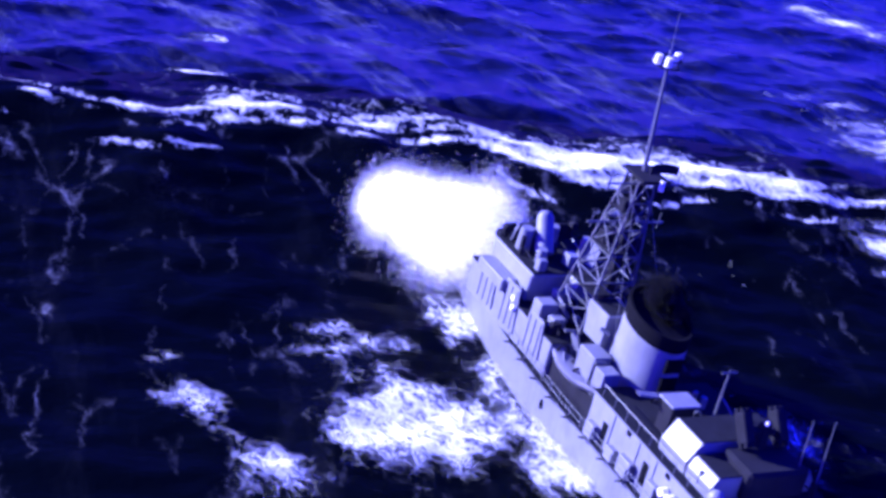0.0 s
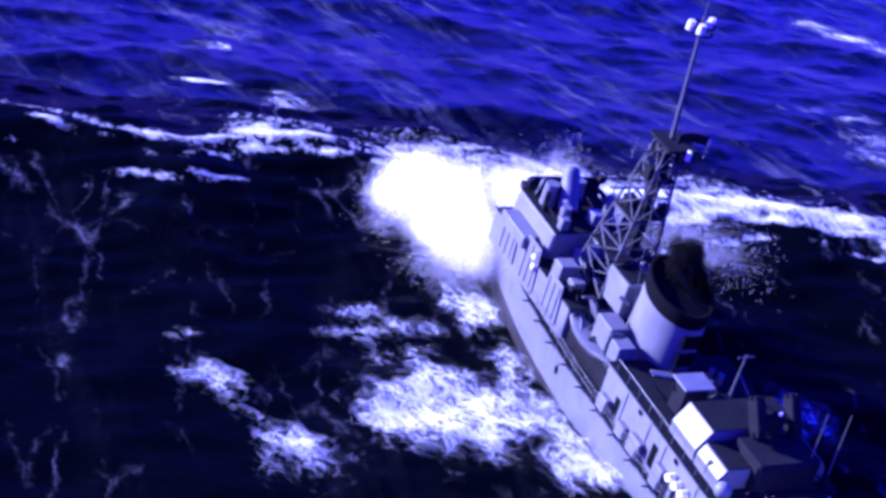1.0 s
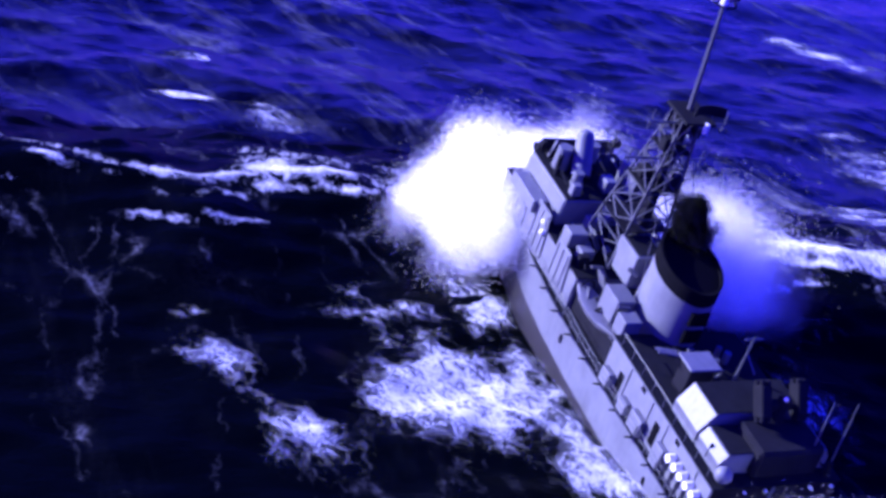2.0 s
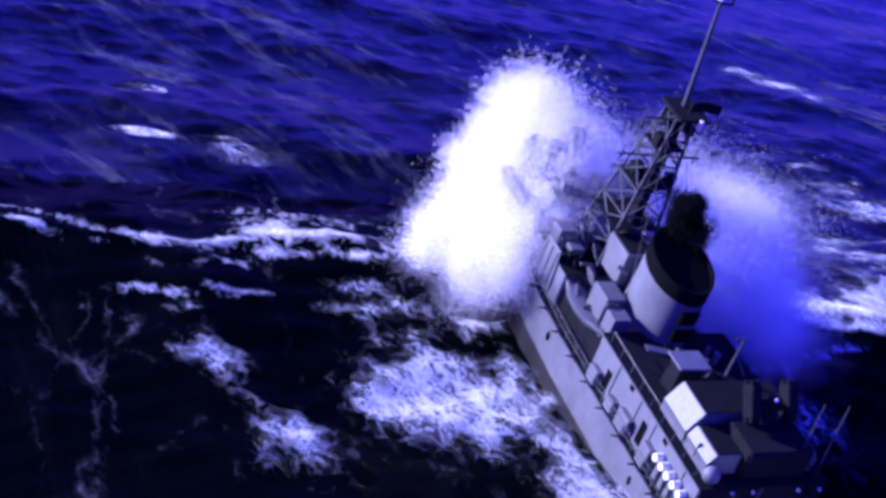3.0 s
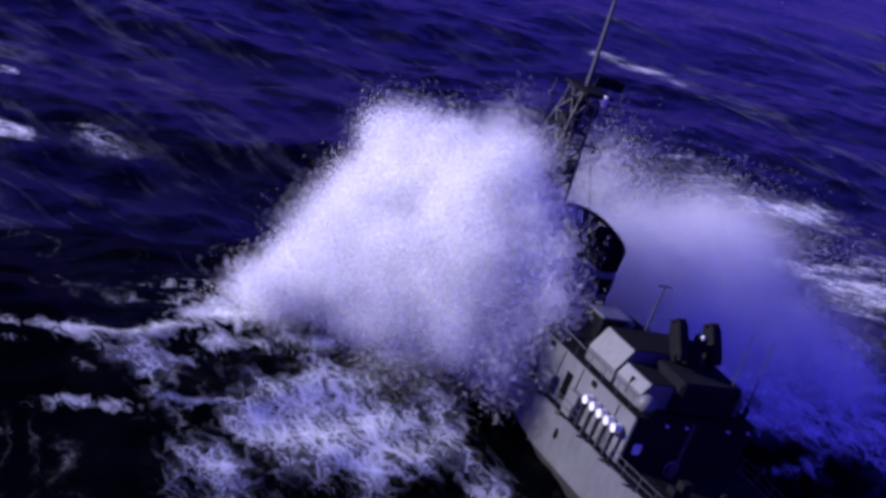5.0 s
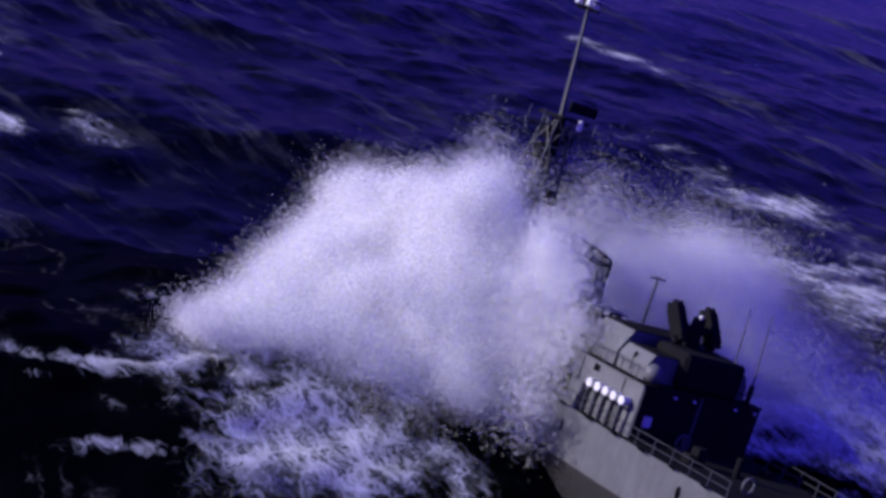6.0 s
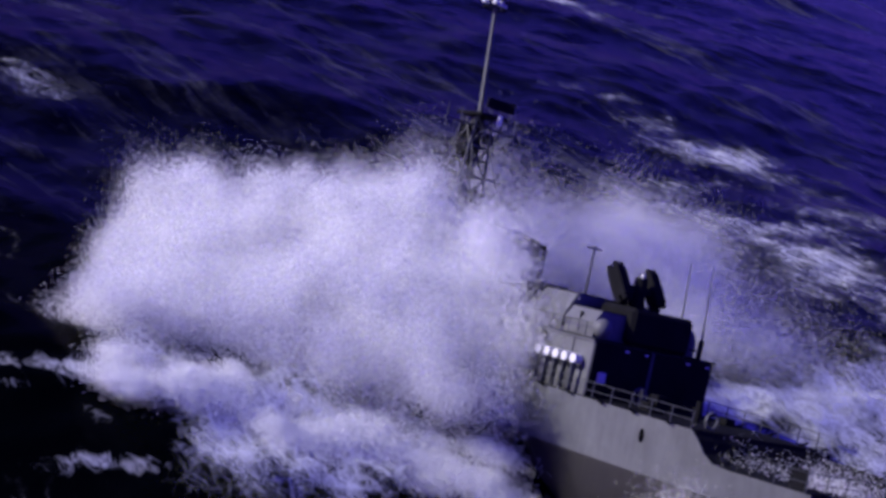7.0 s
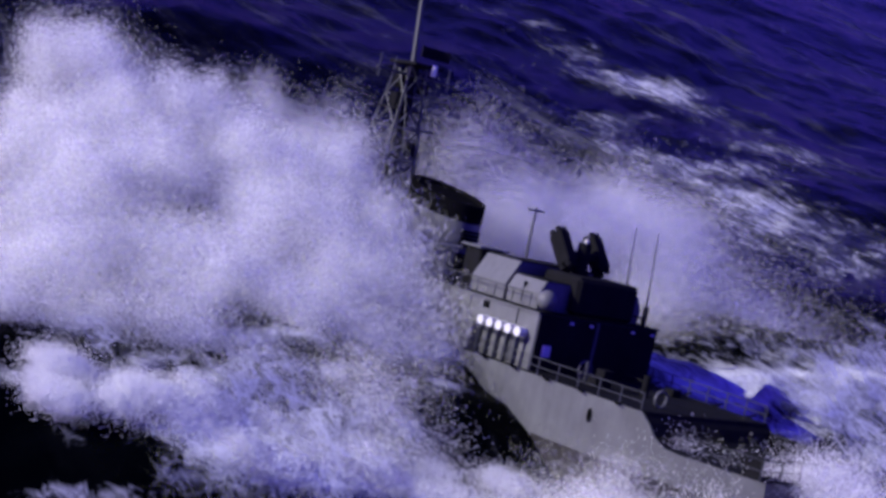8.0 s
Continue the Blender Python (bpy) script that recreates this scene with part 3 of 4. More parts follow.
    part("aft_yard", tube((-10.3, -1.0, 14.7), (-10.3, 0.4, 14.7), 0.07), STEEL, ship)
    for x, y in ((-17.6, -2.6), (-17.9, -4.4)):
        part("whip_antenna", tube((x, y, 9.1), (x + 0.5, y - 0.1, 15.0), 0.08, 0.035, 5), STEEL, ship)


def build_bridge():
    h = part("bridge_house", box(4.0, 18.5, -5.0, 5.0, 5.6, 8.6, bevel=0.1), PALE, ship, "pale bridge superstructure")
    part("roof", box(3.9, 18.6, -5.05, 5.05, 8.6, 8.7, bevel=0), DECK, h)
    b = part("bridge", box(10.5, 17.5, -4.2, 4.2, 8.7, 11.2, bevel=0.15, taper_y=0.2), PALE, ship, "pale bridge with window band")
    part("roof", box(10.6, 17.4, -3.9, 3.9, 11.2, 11.32, bevel=0), DECK, b)
    for i in range(7):
        y = -3.3 + i * 1.1
        part("window", box(17.35, 17.53, y - 0.42, y + 0.42, 9.9, 10.7, bevel=0), BLACK, b)
    for x, y, r, z in ((15.0, 2.6, 0.7, 13.3), (12.6, 2.2, 0.5, 12.5), (16.0, -0.6, 0.6, 13.0), (13.2, -2.4, 0.6, 13.2)):
        part("director", tube((x, y, 11.3), (x, y, z), r, r * 0.85, 12), GREY, ship, "grey gunnery director", True)
    for x, y, w, d2, z0, z1, mt in ((8.2, 3.6, 0.7, 0.8, 8.7, 10.1, PALE), (6.4, 3.4, 0.5, 0.6, 8.7, 9.6, GREY), (9.4, 1.6, 0.5, 0.6, 8.7, 10.4, GREY), (5.6, -3.2, 0.9, 0.8, 8.7, 10.0, GREY), (12.0, -0.3, 0.6, 0.5, 11.3, 12.4, PALE), (14.2, 0.7, 0.5, 0.7, 11.3, 12.2, DARK), (16.6, 2.2, 0.4, 0.9, 11.3, 12.0, DARK), (11.2, 3.0, 0.35, 0.4, 11.3, 12.3, PALE)):
        part("deck_box", box(x - w, x + w, y - d2, y + d2, z0, z1, bevel=0.07), mt, ship)
    for x, y, z in ((16.9, -3.2, 12.6), (11.0, -3.4, 13.0), (17.0, 3.4, 12.2)):
        part("searchlight", tube((x, y, 11.3), (x, y, z - 0.3), 0.08), DARK, ship)
        part("searchlight_drum", tube((x - 0.3, y, z), (x + 0.3, y, z), 0.38, 0.3, 12), DARK, ship, "", True)
    part("bridge_wing", box(12.2, 16.6, 4.2, 5.6, 8.7, 9.8, bevel=0.08), PALE, ship)
    part("bridge_wing", box(12.2, 16.6, -5.6, -4.2, 8.7, 9.8, bevel=0.08), PALE, ship)
    part("awning_rack", box(17.3, 18.3, -3.6, 3.6, 10.9, 11.6, bevel=0.1), DARK, ship)
    box_c = part("charthouse", box(1.9, 4.9, -0.6, 2.0, 9.4, 12.2, bevel=0.06), PALE, ship)
    part("roof", box(2.15, 4.65, -0.35, 1.75, 12.2, 12.26, bevel=0), DECK, box_c)
    part("vent_trunk", box(-0.9, 1.4, 2.6, 4.3, 7.6, 10.2, bevel=0.08), GREY, ship)
    part("locker", box(-3.1, -1.7, 3.2, 4.7, 8.6, 10.1, bevel=0.06), GREY, ship)
    part("signal_lamp", ball((10.8, 4.9, 8.9), 0.35), WHITE, ship, "bright signal lamp", True)
    # tall drum director lying back on its mount, and slabs of splinter screen
    drum = part("director_drum", tube((13.4, 1.5, 11.6), (15.4, 0.9, 13.9), 0.85, 0.75, 14), GREY, ship, "large grey cylindrical director", True)
    part("drum_cap", ball((15.4, 0.9, 13.9), 0.76, 12), GREY, drum, "", True)
    for x, y, z, w, h, lean, turn in ((9.6, 0.6, 10.6, 1.3, 2.3, 24, 10), (7.4, 2.4, 9.8, 1.1, 2.0, -30, -14), (11.2, -1.9, 12.6, 0.9, 1.9, 18, 24), (3.2, 3.4, 9.2, 1.0, 1.8, -24, 6), (16.2, 3.0, 12.3, 0.7, 1.5, 12, -30)):
        bm = box(-w / 2, w / 2, -0.06, 0.06, -h / 2, h / 2, bevel=0.02)
        bmesh.ops.transform(bm, matrix=pose(x, y, z, lean, 0, turn), verts=bm.verts)
        part("splinter_screen", bm, PALE, ship, "pale leaning steel screen")
    for x0, x1, h in ((13.6, 16.8, 9.7), (9.6, 12.6, 10.1), (5.2, 8.2, 9.6)):
        bm = box(x0, x1, 5.02, 5.14, 6.2, h, bevel=0.03, taper_x=0.35)
        part("side_screen", bm, PALE, ship, "pale side screen of the bridge deck")
        for k in range(3):
            xx = x0 + (x1 - x0) * (k + 0.7) / 3.4
            part("screen_stiffener", box(xx - 0.05, xx + 0.05, 5.14, 5.22, 6.3, h - 0.3, bevel=0), GREY, ship)
    part("well", box(5.2, 9.4, 0.2, 3.2, 8.7, 8.78, bevel=0), BLACK, ship, "dark open well of the signal deck")
    part("wind_screen", box(17.2, 17.5, -3.4, 3.4, 11.3, 12.5, bevel=0.05), DARK, ship, "dark wind screen before the open bridge")
    part("signal_lamp", ball((10.2, 5.2, 8.3), 0.28, 10), WHITE, ship, "bright signal lamp", True)
    part("waist_deck", box(-3.2, 4.0, -4.6, 4.6, 5.6, 7.6, bevel=0.1), DARK, ship)


def build_boat(x, y, z):
    rings = []
    for s in (-1, -0.8, -0.4, 0, 0.4, 0.75, 0.95, 1):
        w = 1.05 * max(0.12, 1 - abs(s) ** 2.6)
        rings.append([(x + 3.6 * s, y + w * math.cos(a), z + 0.75 * math.sin(a) * max(0.4, w) + 0.25 * s * s) for a in [math.pi * (1 + i / 8) for i in range(9)]] + [(x + 3.6 * s, y - w * 0.0 + w * 0.9 * c, z + 0.12 + 0.25 * s * s) for c in (0.9, 0, -0.9)])
    boat = part("sea_boat", add_loft(bmesh.new(), rings), BOAT, ship, "dark sea boat slung in its davits", True)
    for dx in (-2.4, 2.4):
        bm = bmesh.new()
        pts = [(x + dx, y - 1.2, z - 1.2), (x + dx, y - 1.4, z + 1.2), (x + dx, y - 0.8, z + 2.1), (x + dx, y + 0.2, z + 2.2)]
        for a, b in zip(pts, pts[1:]):
            add_tube(bm, a, b, 0.13, seg=6)
        part("davit", bm, STEEL, boat)


def build_rafts():
    rack = part("raft_rack", box(-17.9, -13.6, 5.25, 5.5, 7.05, 7.2), STEEL, ship)
    for i in range(5):
        x = -17.6 + i * 0.85
        can = bmesh.new()
        add_tube(can, (x, 5.3, 7.6), (x, 5.9, 7.6), 0.3, seg=12)
        part("raft_canister", can, WHITE, rack, "white life-raft canister", True)
        part("raft_leg", box(x - 0.06, x + 0.06, 5.5, 5.9, 5.6, 7.25), STEEL, rack)


def build_fittings():
    """Reels, lockers, vents and pipes that crowd the upper decks."""
    rng = random.Random(17)
    for x0, x1, y0, y1, z, n in ((-2.8, 3.8, 2.4, 4.9, 7.6, 16), (4.4, 10.2, -4.2, 4.4, 8.7, 16), (10.8, 17.0, -3.6, 3.6, 11.3, 10), (-10.4, -5.2, -4.5, 4.4, 9.05, 12), (-18.2, -14.5, -4.8, -3.6, 9.05, 5), (-27.5, -19.2, -4.5, 4.5, 5.52, 8)):
        for i in range(n):
            x, y, k = rng.uniform(x0, x1), rng.uniform(y0, y1), rng.random()
            mt = rng.choice((DARK, STEEL, DARK, GREY))
            if k < 0.35:
                w, d2, h = rng.uniform(0.15, 0.45), rng.uniform(0.15, 0.45), rng.uniform(0.4, 1.2)
                part("deck_locker", box(x - w, x + w, y - d2, y + d2, z, z + h, bevel=0.04), mt, ship)
            elif k < 0.6:
                part("vent", tube((x, y, z), (x, y, z + rng.uniform(0.6, 1.5)), rng.uniform(0.12, 0.3), seg=10), mt, ship, "", True)
            elif k < 0.8:
                a = rng.uniform(-0.6, 0.6)
                part("pipe", tube((x - 0.9, y - a, z + 0.5), (x + 0.9, y + a, z + rng.uniform(0.3, 1.3)), 0.07, seg=6), mt, ship)
            else:
                reel = bmesh.new()
                r = rng.uniform(0.35, 0.6)
                for q in range(12):
                    a, c = 2 * math.pi * q / 12, 2 * math.pi * (q + 1) / 12
                    add_tube(reel, (x, y + r * math.cos(a), z + r + r * math.sin(a)), (x, y + r * math.cos(c), z + r + r * math.sin(c)), 0.08, seg=5)
                part("hose_reel", reel, mt, ship)


build_hull()
build_aft_house()
build_launcher()
build_funnel()
build_mast()
build_bridge()
build_boat(1.0, 4.4, 8.0)
build_rafts()
build_fittings()
for i in range(14):
    for side in (-1, 1):
        x = -26.5 + i * 2.75
        y = half_beam(x, 5.6)
        part("fairlead", tube((x, side * (y - 0.1), deck_z(x) - 0.05), (x - 0.15, side * (y + 0.65), deck_z(x) + 0.2), 0.09, 0.06, 6), DARK, ship, "short dark spur on the deck edge")
for x, z in ((-24.6, 4.35), (-13.0, 4.2), (2.0, 4.3)):
    bm = bmesh.new()
    y = half_beam(x, z)
    add_loft(bm, [[(x + 0.2 * math.cos(a), y + d, z + 0.42 * math.sin(a)) for a in [math.pi * k / 6 for k in range(12)]] for d in (-0.1, 0.03)])
    part("hull_scuttle", bm, BLACK, ship, "dark oval port in the hull")
railing("port_rail", [(x, half_beam(x, 5.6) - 0.15, deck_z(x)) for x in (-28, -20, -10, 0, 8, 14)])
railing("starboard_rail", [(x, -half_beam(x, 5.6) + 0.15, deck_z(x)) for x in (-28, -20, -10, 0, 8, 14)])
railing("quarterdeck_rail", [(-28.5, -5.3, 3.9), (-32, -4.9, 3.9), (-35.7, -4.1, 3.9), (-35.7, 4.1, 3.9), (-32, 4.9, 3.9)], 1.1)


# ---- spray ----
def droplets(name, seed, count, radius, flat=1.0, size=0.13, lumps=14, material=SPRAY):
    """A cloud of drops: many tiny solids strewn in lumps, thinning outwards."""
    rng = np.random.default_rng(seed)
    c = rng.normal(0, 0.40, (lumps, 3)) * radius
    c[0] = 0
    spread = rng.uniform(0.24, 0.5, lumps) * radius
    w = rng.integers(0, lumps, count)
    p = c[w] + rng.normal(0, 1, (count, 3)) * spread[w][:, None]
    p[:, 2] *= flat
    s = size * np.exp(rng.normal(0, 0.12, count))
    shape = rng.normal(0, 1, (count, 3, 3))
    shape -= shape.mean(1, keepdims=True)
    shape /= np.linalg.norm(shape, axis=2, keepdims=True)
    v = (p[:, None] + shape * s[:, None, None]).reshape(-1, 3)
    f = np.arange(count * 3).reshape(-1, 3)
    me = bpy.data.meshes.new(name)
    me.from_pydata(v.tolist(), [], f.tolist())
    me.materials.append(material)
    return me


DENSE = [droplets("spray_cloud", 20 + i, 16000, 2.1, size=0.05) for i in range(5)]


def mist_white(name, share):
    mat = spray_white(name)
    t = mat.node_tree
    out = t.nodes["Material Output"]
    body = out.inputs[0].links[0].from_socket
    mx = node(t, "ShaderNodeMixShader", Fac=share)
    t.links.new(t.nodes.new("ShaderNodeBsdfTransparent").outputs[0], mx.inputs[1])
    t.links.new(body, mx.inputs[2])
    t.links.new(mx.outputs[0], out.inputs[0])
    return mat


# thin mist: loose flakes that let most of the light through, so that a cloud thickens to its middle
MIST, VEIL, HAZE = mist_white("drifting_mist", 0.12), mist_white("spray_veil", 0.16), mist_white("fine_mist", 0.2)
THIN = [droplets("spray_mist", 40 + i, 18000, 4.6, 1.0, 0.15, 10, MIST) for i in range(4)]
WASH = [droplets("foam_wash", 60 + i, 9000, 1.5, 0.3, 0.05) for i in range(4)]
VEILS = [droplets("spray_veil", 50 + i, 14000, 2.7, 1.0, 0.12, 10, VEIL) for i in range(6)]
FINE = [droplets("deck_mist", 90 + i, 5000, 3.0, 1.0, 0.2, 8, HAZE) for i in range(3)]


def water_z(x, y, t):
    times, places, lifts = zip(*CREST_ROWS)
    u = x - np.interp(t, times, places) - crest_shift(y)
    return float(max(soft_profile(u) + np.interp(t, times, lifts), -4.2))


def on_ship(t, p):
    """A point of the ship, where the sea has carried it at t seconds."""
    times = [row[0] for row in SHIP_ROWS]
    i = max(0, min(len(times) - 2, sum(1 for q in times if q <= t) - 1))
    k = (t - times[i]) / (times[i + 1] - times[i])
    return SHIP_ROWS[i][1].lerp(SHIP_ROWS[i + 1][1], k) @ Vector(p)


def plume(quads, meshes, nu, nv, seed, name, label, group, depth, arch=0.0):
    """Pieces of a plume: each keeps its place in the sheet that the four corners span as it rises and spreads."""
    rng = random.Random(seed)
    made = []
    for i in range(nu):
        for j in range(nv):
            a, b = (i + rng.uniform(0.1, 0.9)) / nu, (j + rng.uniform(0.1, 0.9)) / nv
            off = Vector((rng.uniform(-1, 1), rng.uniform(-1, 1), rng.uniform(-1, 1))) * depth
            turn = rng.uniform(-180, 180)
            ob = tagged(new(name, rng.choice(meshes)), label, "sea spray", group, "stuff")
            rows = []
            for t, bl, tl, tr, br in quads:
                low = Vector(bl).lerp(Vector(br), a)
                high = Vector(tl).lerp(Vector(tr), a)
                p = low.lerp(high, b) + off * min(1.0, 0.4 + t / 4) + Vector((0, 0, arch * b * math.sin(math.pi * a) * min(1, t / 3)))
                rows.append((t, Matrix.Translation(p) @ pose(0, 0, 0, 0, 0, turn + 4 * t)))
            made.append((ob, rows))
    return made


SPRAY_MOVES = plume(PORT_SPRAY, DENSE, 9, 6, 1, "spray_cloud", "white cloud of spray thrown up by the bow", "bow spray", 1.3, 0.7)
SPRAY_MOVES += plume(PORT_SPRAY, VEILS, 8, 6, 6, "spray_veil", "soft white veil of spray round the bow plume", "bow spray", 1.3, 0.5)
SPRAY_MOVES += plume(STARBOARD_SPRAY, THIN, 8, 6, 2, "spray_mist", "thin mist of spray drifting over the ship", "drifting spray", 2.5)
SPRAY_MOVES += plume([(t, *(on_ship(t, c) for c in corners)) for t, *corners in DECK_MIST], FINE, 10, 5, 8, "deck_mist", "fine white mist blown over bridge and funnel", "drifting spray", 1.0)


def funnel_smoke():
    """Sooty puffs that leave the funnel and blow away over the starboard side."""
    soot = mist_white("soot", 0.5)
    for n in soot.node_tree.nodes:
        if "Color" in n.inputs and n.type in ("BSDF_DIFFUSE", "BSDF_TRANSLUCENT"):
            n.inputs["Color"].default_value = (0.012, 0.012, 0.013, 1)
    rng = random.Random(31)
    me = droplets("funnel_smoke", 95, 3500, 1.05, 1.0, 0.14, 9, soot)
    made = []
    for i in range(7):
        ob = tagged(new("funnel_smoke", me), "dark puff of smoke over the funnel", "smoke", "funnel smoke", "stuff")
        j = Vector((rng.uniform(-0.7, 0.7), rng.uniform(-0.7, 0.7), 0.35 * i))
        rows = [(0, (-0.8, -0.4, 13.8)), (1, (-0.2, -0.6, 14.4)), (2.5, (1.0, -0.3, 15.4)), (3, (1.2, -0.8, 15.2)), (3.5, (2, -11, 3)), (5, (0, -16, -5)), (8, (-4, -18, -6))]
        made.append((ob, [(t, Matrix.Translation(on_ship(t, Vector(p) + j)) @ pose(0, 0, 0, 0, 0, 40 * i + 6 * t)) for t, p in rows]))
    return made


def wash_band(count, seed):
    """Broken water tumbling along the hull and under the stern once the crest has passed."""
    rng = random.Random(seed)
    made = []
    for i in range(count):
        s = (i + rng.uniform(0.2, 0.8)) / count
        ob = tagged(new("foam_wash", rng.choice(WASH)), "churned white foam along the hull", "sea foam", "wash", "stuff")
        j, up, turn = rng.uniform(-2.3, 2.3), rng.uniform(-0.3, 0.5), rng.uniform(-180, 180)
        rows = []
        for t, a, b, out in ((0, (26, 6), (34, 33), 0), (4.5, (20, 7), (29, 34), 0), (6, (16, 9), (25, 33), 0.6), (6.5, (16, 9.5), (24, 32), 1), (7, (12.5, 9.5), (23, 32), 1), (8, (8.5, 9.5), (21, 34), 1)):
            x, y = a[0] + (b[0] - a[0]) * s + j, a[1] + (b[1] - a[1]) * s
            stern = max(0.0, min(1.0, (4 - y) / 8))
            z = water_z(x, y, t) - 4.5 * (1 - out) + up * out + 1.2 * stern * max(0, t - 6.5)
            rows.append((t, pose(x, y, z, 0, 0, turn + 5 * t)))
        made.append((ob, rows))
    return made


def foam_lace():
    """Torn sea foam: fibrous threads and bubbles with open water between; 'foam' thins it out to the rim."""
    mat = bpy.data.materials.new("foam_lace")
    mat.use_nodes = True
    t = mat.node_tree
    b = t.nodes["Principled BSDF"]
    co = t.nodes.new("ShaderNodeTexCoord").outputs["Object"]
    att = t.nodes.new("ShaderNodeAttribute")
    att.attribute_name = "foam"
    twist = node(t, "ShaderNodeTexNoise", Scale=0.7, Detail=6.0, Roughness=0.68)
    t.links.new(co, twist.inputs["Vector"])
    bent = t.nodes.new("ShaderNodeVectorMath")
    bent.operation = "MULTIPLY_ADD"
    t.links.new(twist.outputs["Color"], bent.inputs[0])
    bent.inputs[1].default_value = (3.2, 2.6, 0.0)
    t.links.new(co, bent.inputs[2])
    lace = None
    for sc, wide, share in ((0.55, 0.16, 0.9), (1.3, 0.2, 0.8), (3.0, 0.25, 0.6)):
        size = t.nodes.new("ShaderNodeMapping")
        size.inputs["Scale"].default_value = (sc * 0.6, sc, sc)
        t.links.new(bent.outputs[0], size.inputs["Vector"])
        cell = node(t, "ShaderNodeTexVoronoi", Scale=1.0)
        cell.feature = "DISTANCE_TO_EDGE"
        t.links.new(size.outputs[0], cell.inputs["Vector"])
        web = ramp(t, cell.outputs["Distance"], [(0.0, share), (wide * 0.35, share * 0.4), (wide, 0)])
        lace = math_node(t, "MAXIMUM", lace, web) if lace else web
    clot = scaled_noise(t, bent.outputs[0], 0.45, (0.5, 1, 1), 8, 0.68)
    d = math_node(t, "ADD", math_node(t, "MULTIPLY", lace, 0.5), math_node(t, "ADD", math_node(t, "MULTIPLY", clot, 1.5), math_node(t, "MULTIPLY", att.outputs["Fac"], 1.15)))
    d = math_node(t, "MULTIPLY", math_node(t, "SUBTRACT", d, 1.32, True), ramp(t, att.outputs["Fac"], [(0.02, 0), (0.3, 1)]))
    b.inputs["Base Color"].default_value, b.inputs["Roughness"].default_value = (0.82, 0.84, 0.86, 1), 0.8
    t.links.new(ramp(t, d, [(0.0, 0), (0.2, 0.22), (0.62, 1)]), b.inputs["Alpha"])
    bp = node(t, "ShaderNodeBump", Strength=0.12, Distance=0.3)
    t.links.new(d, bp.inputs["Height"])
    t.links.new(bp.outputs[0], b.inputs["Normal"])
    return mat


FOAM = foam_lace()


def raft(seed, density, length, width, rows, label):
    """A drifting raft of foam that rides on the wave; denser towards its weather side."""
    xs, ys = np.arange(-length * 0.6, length * 0.6, 0.5), np.arange(-width * 0.7, width * 0.7, 0.5)
    X, Y = np.meshgrid(xs, ys, indexing="ij")
    Z = chop(X, Y, seed, 0.12, 0.5, 2.6)
    edge = 1.05 - np.hypot(X / length * 2, Y / width * 2) + 0.28 * chop(X, Y, seed + 1, 1.0, 0.25, 1.8)
    foam = np.clip(edge * density * (1.0 + 0.35 * X / length), 0, 0.62)
    n, m = X.shape
    i = np.arange(n * m).reshape(n, m)
    me = bpy.data.meshes.new("foam_raft")
    me.from_pydata(np.stack([X, Y, Z], -1).reshape(-1, 3).tolist(), [], np.stack([i[:-1, :-1], i[1:, :-1], i[1:, 1:], i[:-1, 1:]], -1).reshape(-1, 4).tolist())
    me.attributes.new("foam", "FLOAT", "POINT").data.foreach_set("value", foam.astype(np.float32).ravel())
    me.shade_smooth()
    me.materials.append(FOAM)
    ob = tagged(new("foam_raft", me), label, "sea foam", "foam rafts", "stuff")
    out = []
    for t, px, py, turn in rows:
        h = 4.0
        slope = (water_z(px + h, py, t) - water_z(px - h, py, t)) / (2 * h)
        out.append((t, Matrix.Translation((px, py, water_z(px, py, t) + 0.7)) @ pose(0, 0, 0, 0, -math.degrees(math.atan(slope))) @ pose(0, 0, 0, 0, 0, turn)))
    return [(ob, out)]


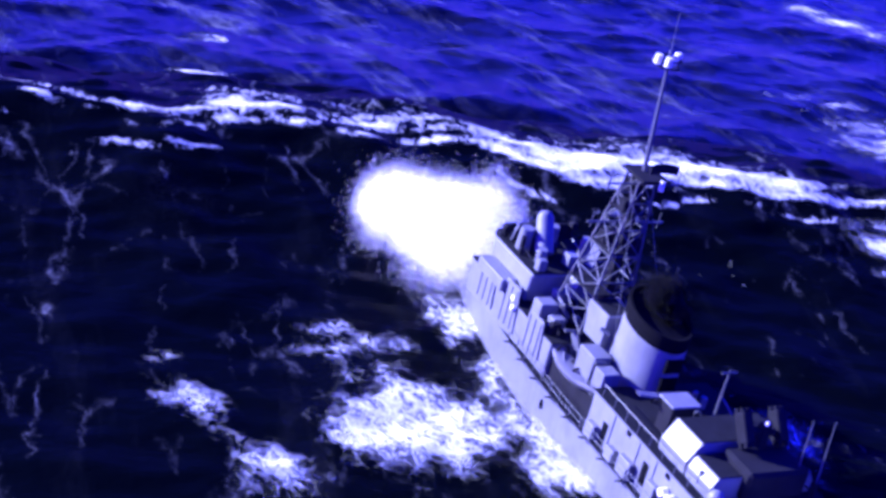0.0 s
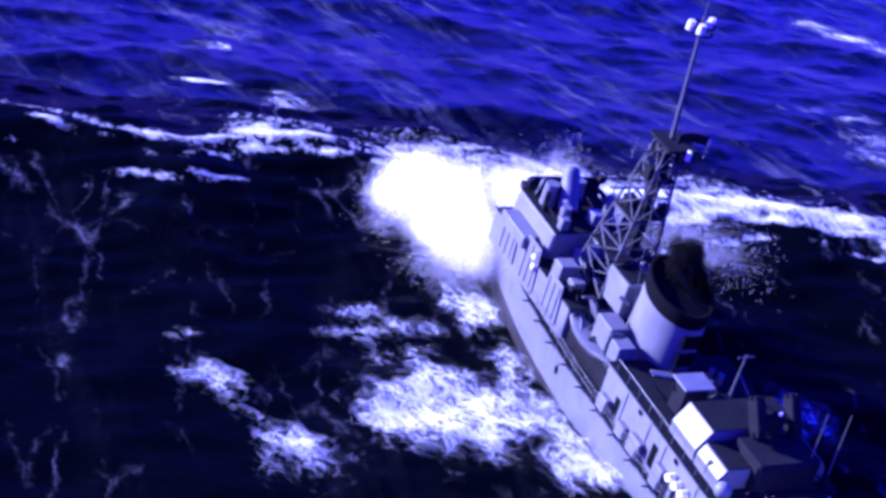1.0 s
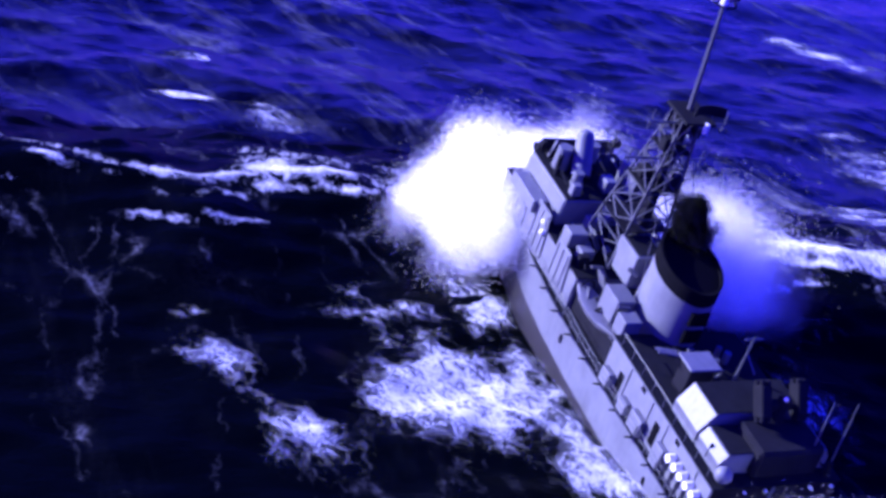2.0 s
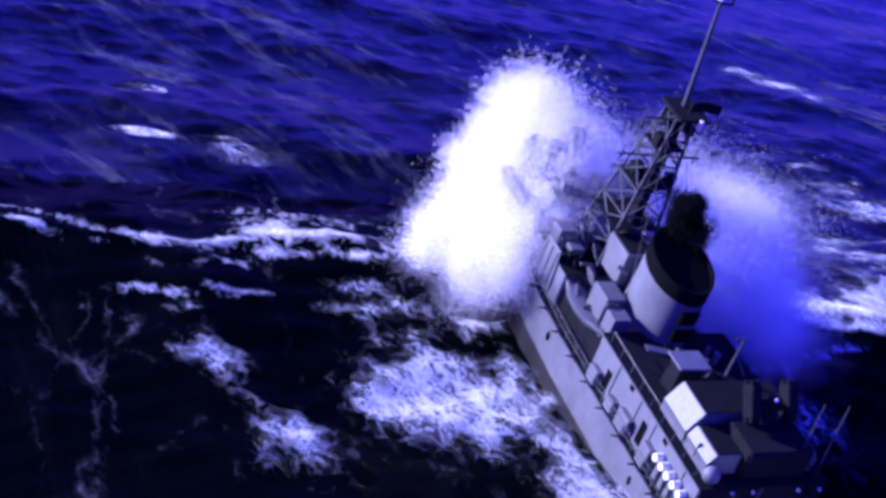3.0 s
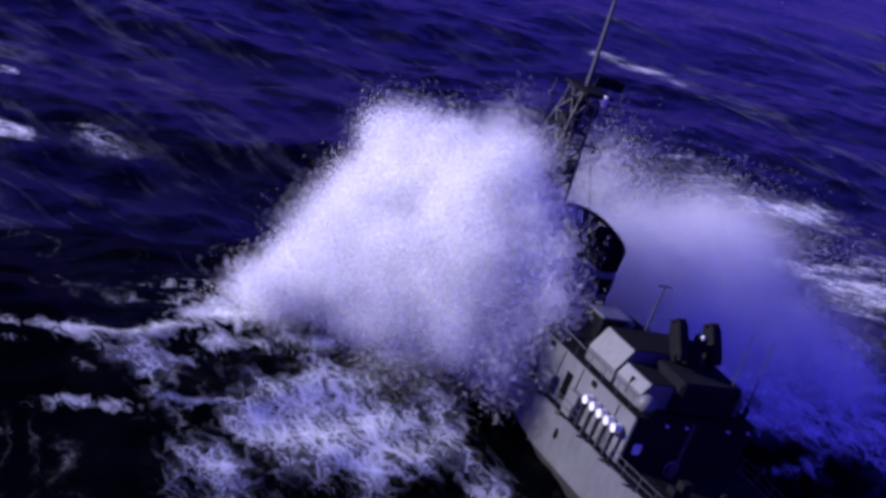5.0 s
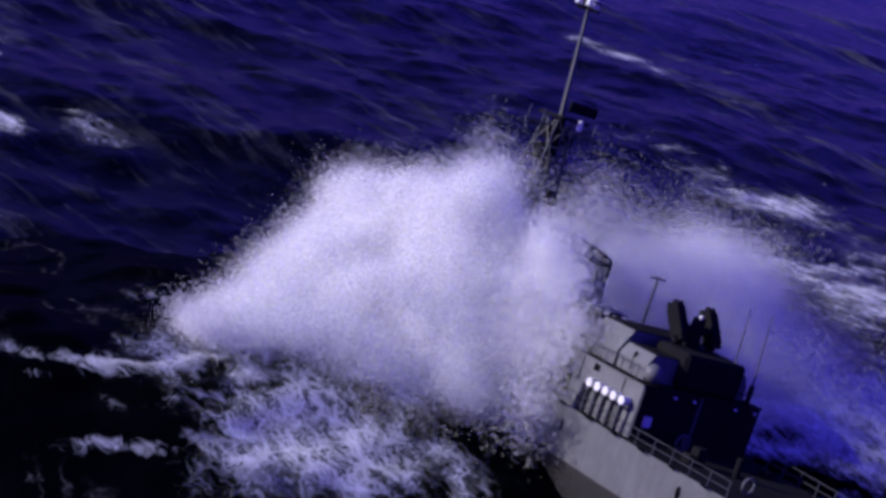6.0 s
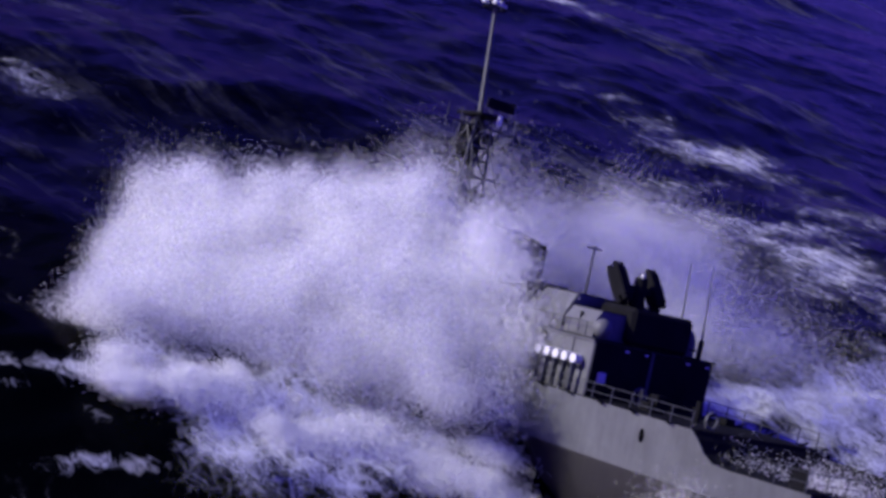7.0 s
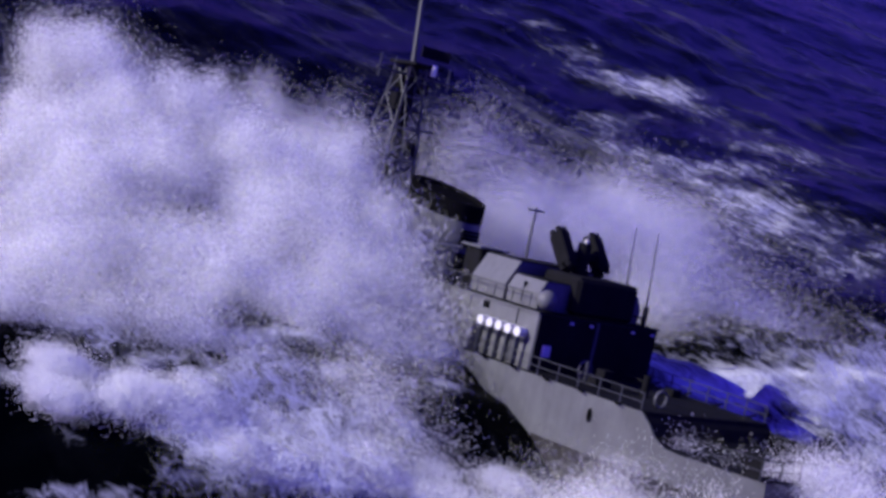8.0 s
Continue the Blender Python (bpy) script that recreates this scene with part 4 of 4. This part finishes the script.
SPRAY_MOVES += plume(STERN_SPRAY, DENSE, 6, 3, 4, "stern_spray", "white water heaped under the stern", "stern wash", 0.8)
SPRAY_MOVES += plume(STERN_SPRAY, VEILS, 4, 2, 9, "spray_veil", "soft white veil of spray under the stern", "stern wash", 0.6)
SPRAY_MOVES += wash_band(40, 5)
SPRAY_MOVES += funnel_smoke()
SPRAY_MOVES += raft(71, 0.62, 22, 8, [(0, -0.6, 32.3, 28), (1, 3.2, 31.6, 27), (2.5, 10.5, 31.3, 24), (3.5, 13.7, 30.1, 20), (4.5, 13.6, 30.3, 14), (5, 15.2, 29.7, 10), (6.5, 20, 29, 8), (8, 19.2, 28.9, 8)], "drifting lacy raft of torn foam")
SPRAY_MOVES += raft(72, 0.95, 28, 17, [(0, 1.2, 17.4, 15), (1, 4.6, 16.2, 14), (2.5, 11.8, 15.8, 10), (3.5, 14.6, 15.2, 6), (4.5, 14.4, 17.2, 0), (6.5, 18, 22, 0), (8, 17, 22, 0)], "bright raft of foam left by the bow wave")
SPRAY_MOVES += raft(73, 0.6, 44, 8, [(0, 4, 8.6, 4), (1, 6.5, 8.8, 4), (2.5, 10, 9.4, 2), (3.5, 13, 9, 0), (4.5, 12, 10, 0), (6.5, 8, 14, 0), (8, 4, 14, 0)], "thin foam washing along the hull")
SPRAY_MOVES += raft(74, 0.32, 26, 14, [(0, -3.2, -13.1, 0), (2.5, 6.8, -13.1, 0), (3.5, 8.5, -14.1, 0), (4.5, 9.0, -15.2, 0), (5, 11.3, -15.9, 0), (6.5, 10.1, -22, 0), (8, 5.1, -22, 0)], "torn foam drifting astern of the ship")

SPRAY_MOVES += raft(76, 0.85, 34, 24, [(0, 26, -52, 0), (2.5, 22, -42, 0), (3.5, 18, -35, 0), (5, 11, -25, 0), (6.5, 10, -27, 0), (8, 6, -27, 0)], "wide sheet of foam left under the drifting spray")


for seed, density, length, width, x, y, turn, label in (
        (81, 0.62, 46, 18, 110, 9, 18, "feathered sheet of old foam on the open sea"),
        (82, 0.75, 20, 8, 95, 19, 10, "small pale patch of old foam on the open sea"),
        (83, 0.5, 70, 34, 92, -98, 24, "wide lacy field of foam on the open sea"),
        (85, 0.6, 60, 44, 58, -80, 24, "broad pale field of foam on the open sea"),
        (84, 0.5, 50, 18, 172, -131, 24, "long pale foam streak on the open sea")):
    SPRAY_MOVES += raft(seed, density, length, width, [(0, x, y, turn), (8, x, y, turn)], label)


def motions():
    walk(ship, SHIP_ROWS)
    walk(great_wave, [(t, pose(x, 0, z)) for t, x, z in CREST_ROWS])
    for ob, rows in SPRAY_MOVES:
        walk(ob, rows)


motions()
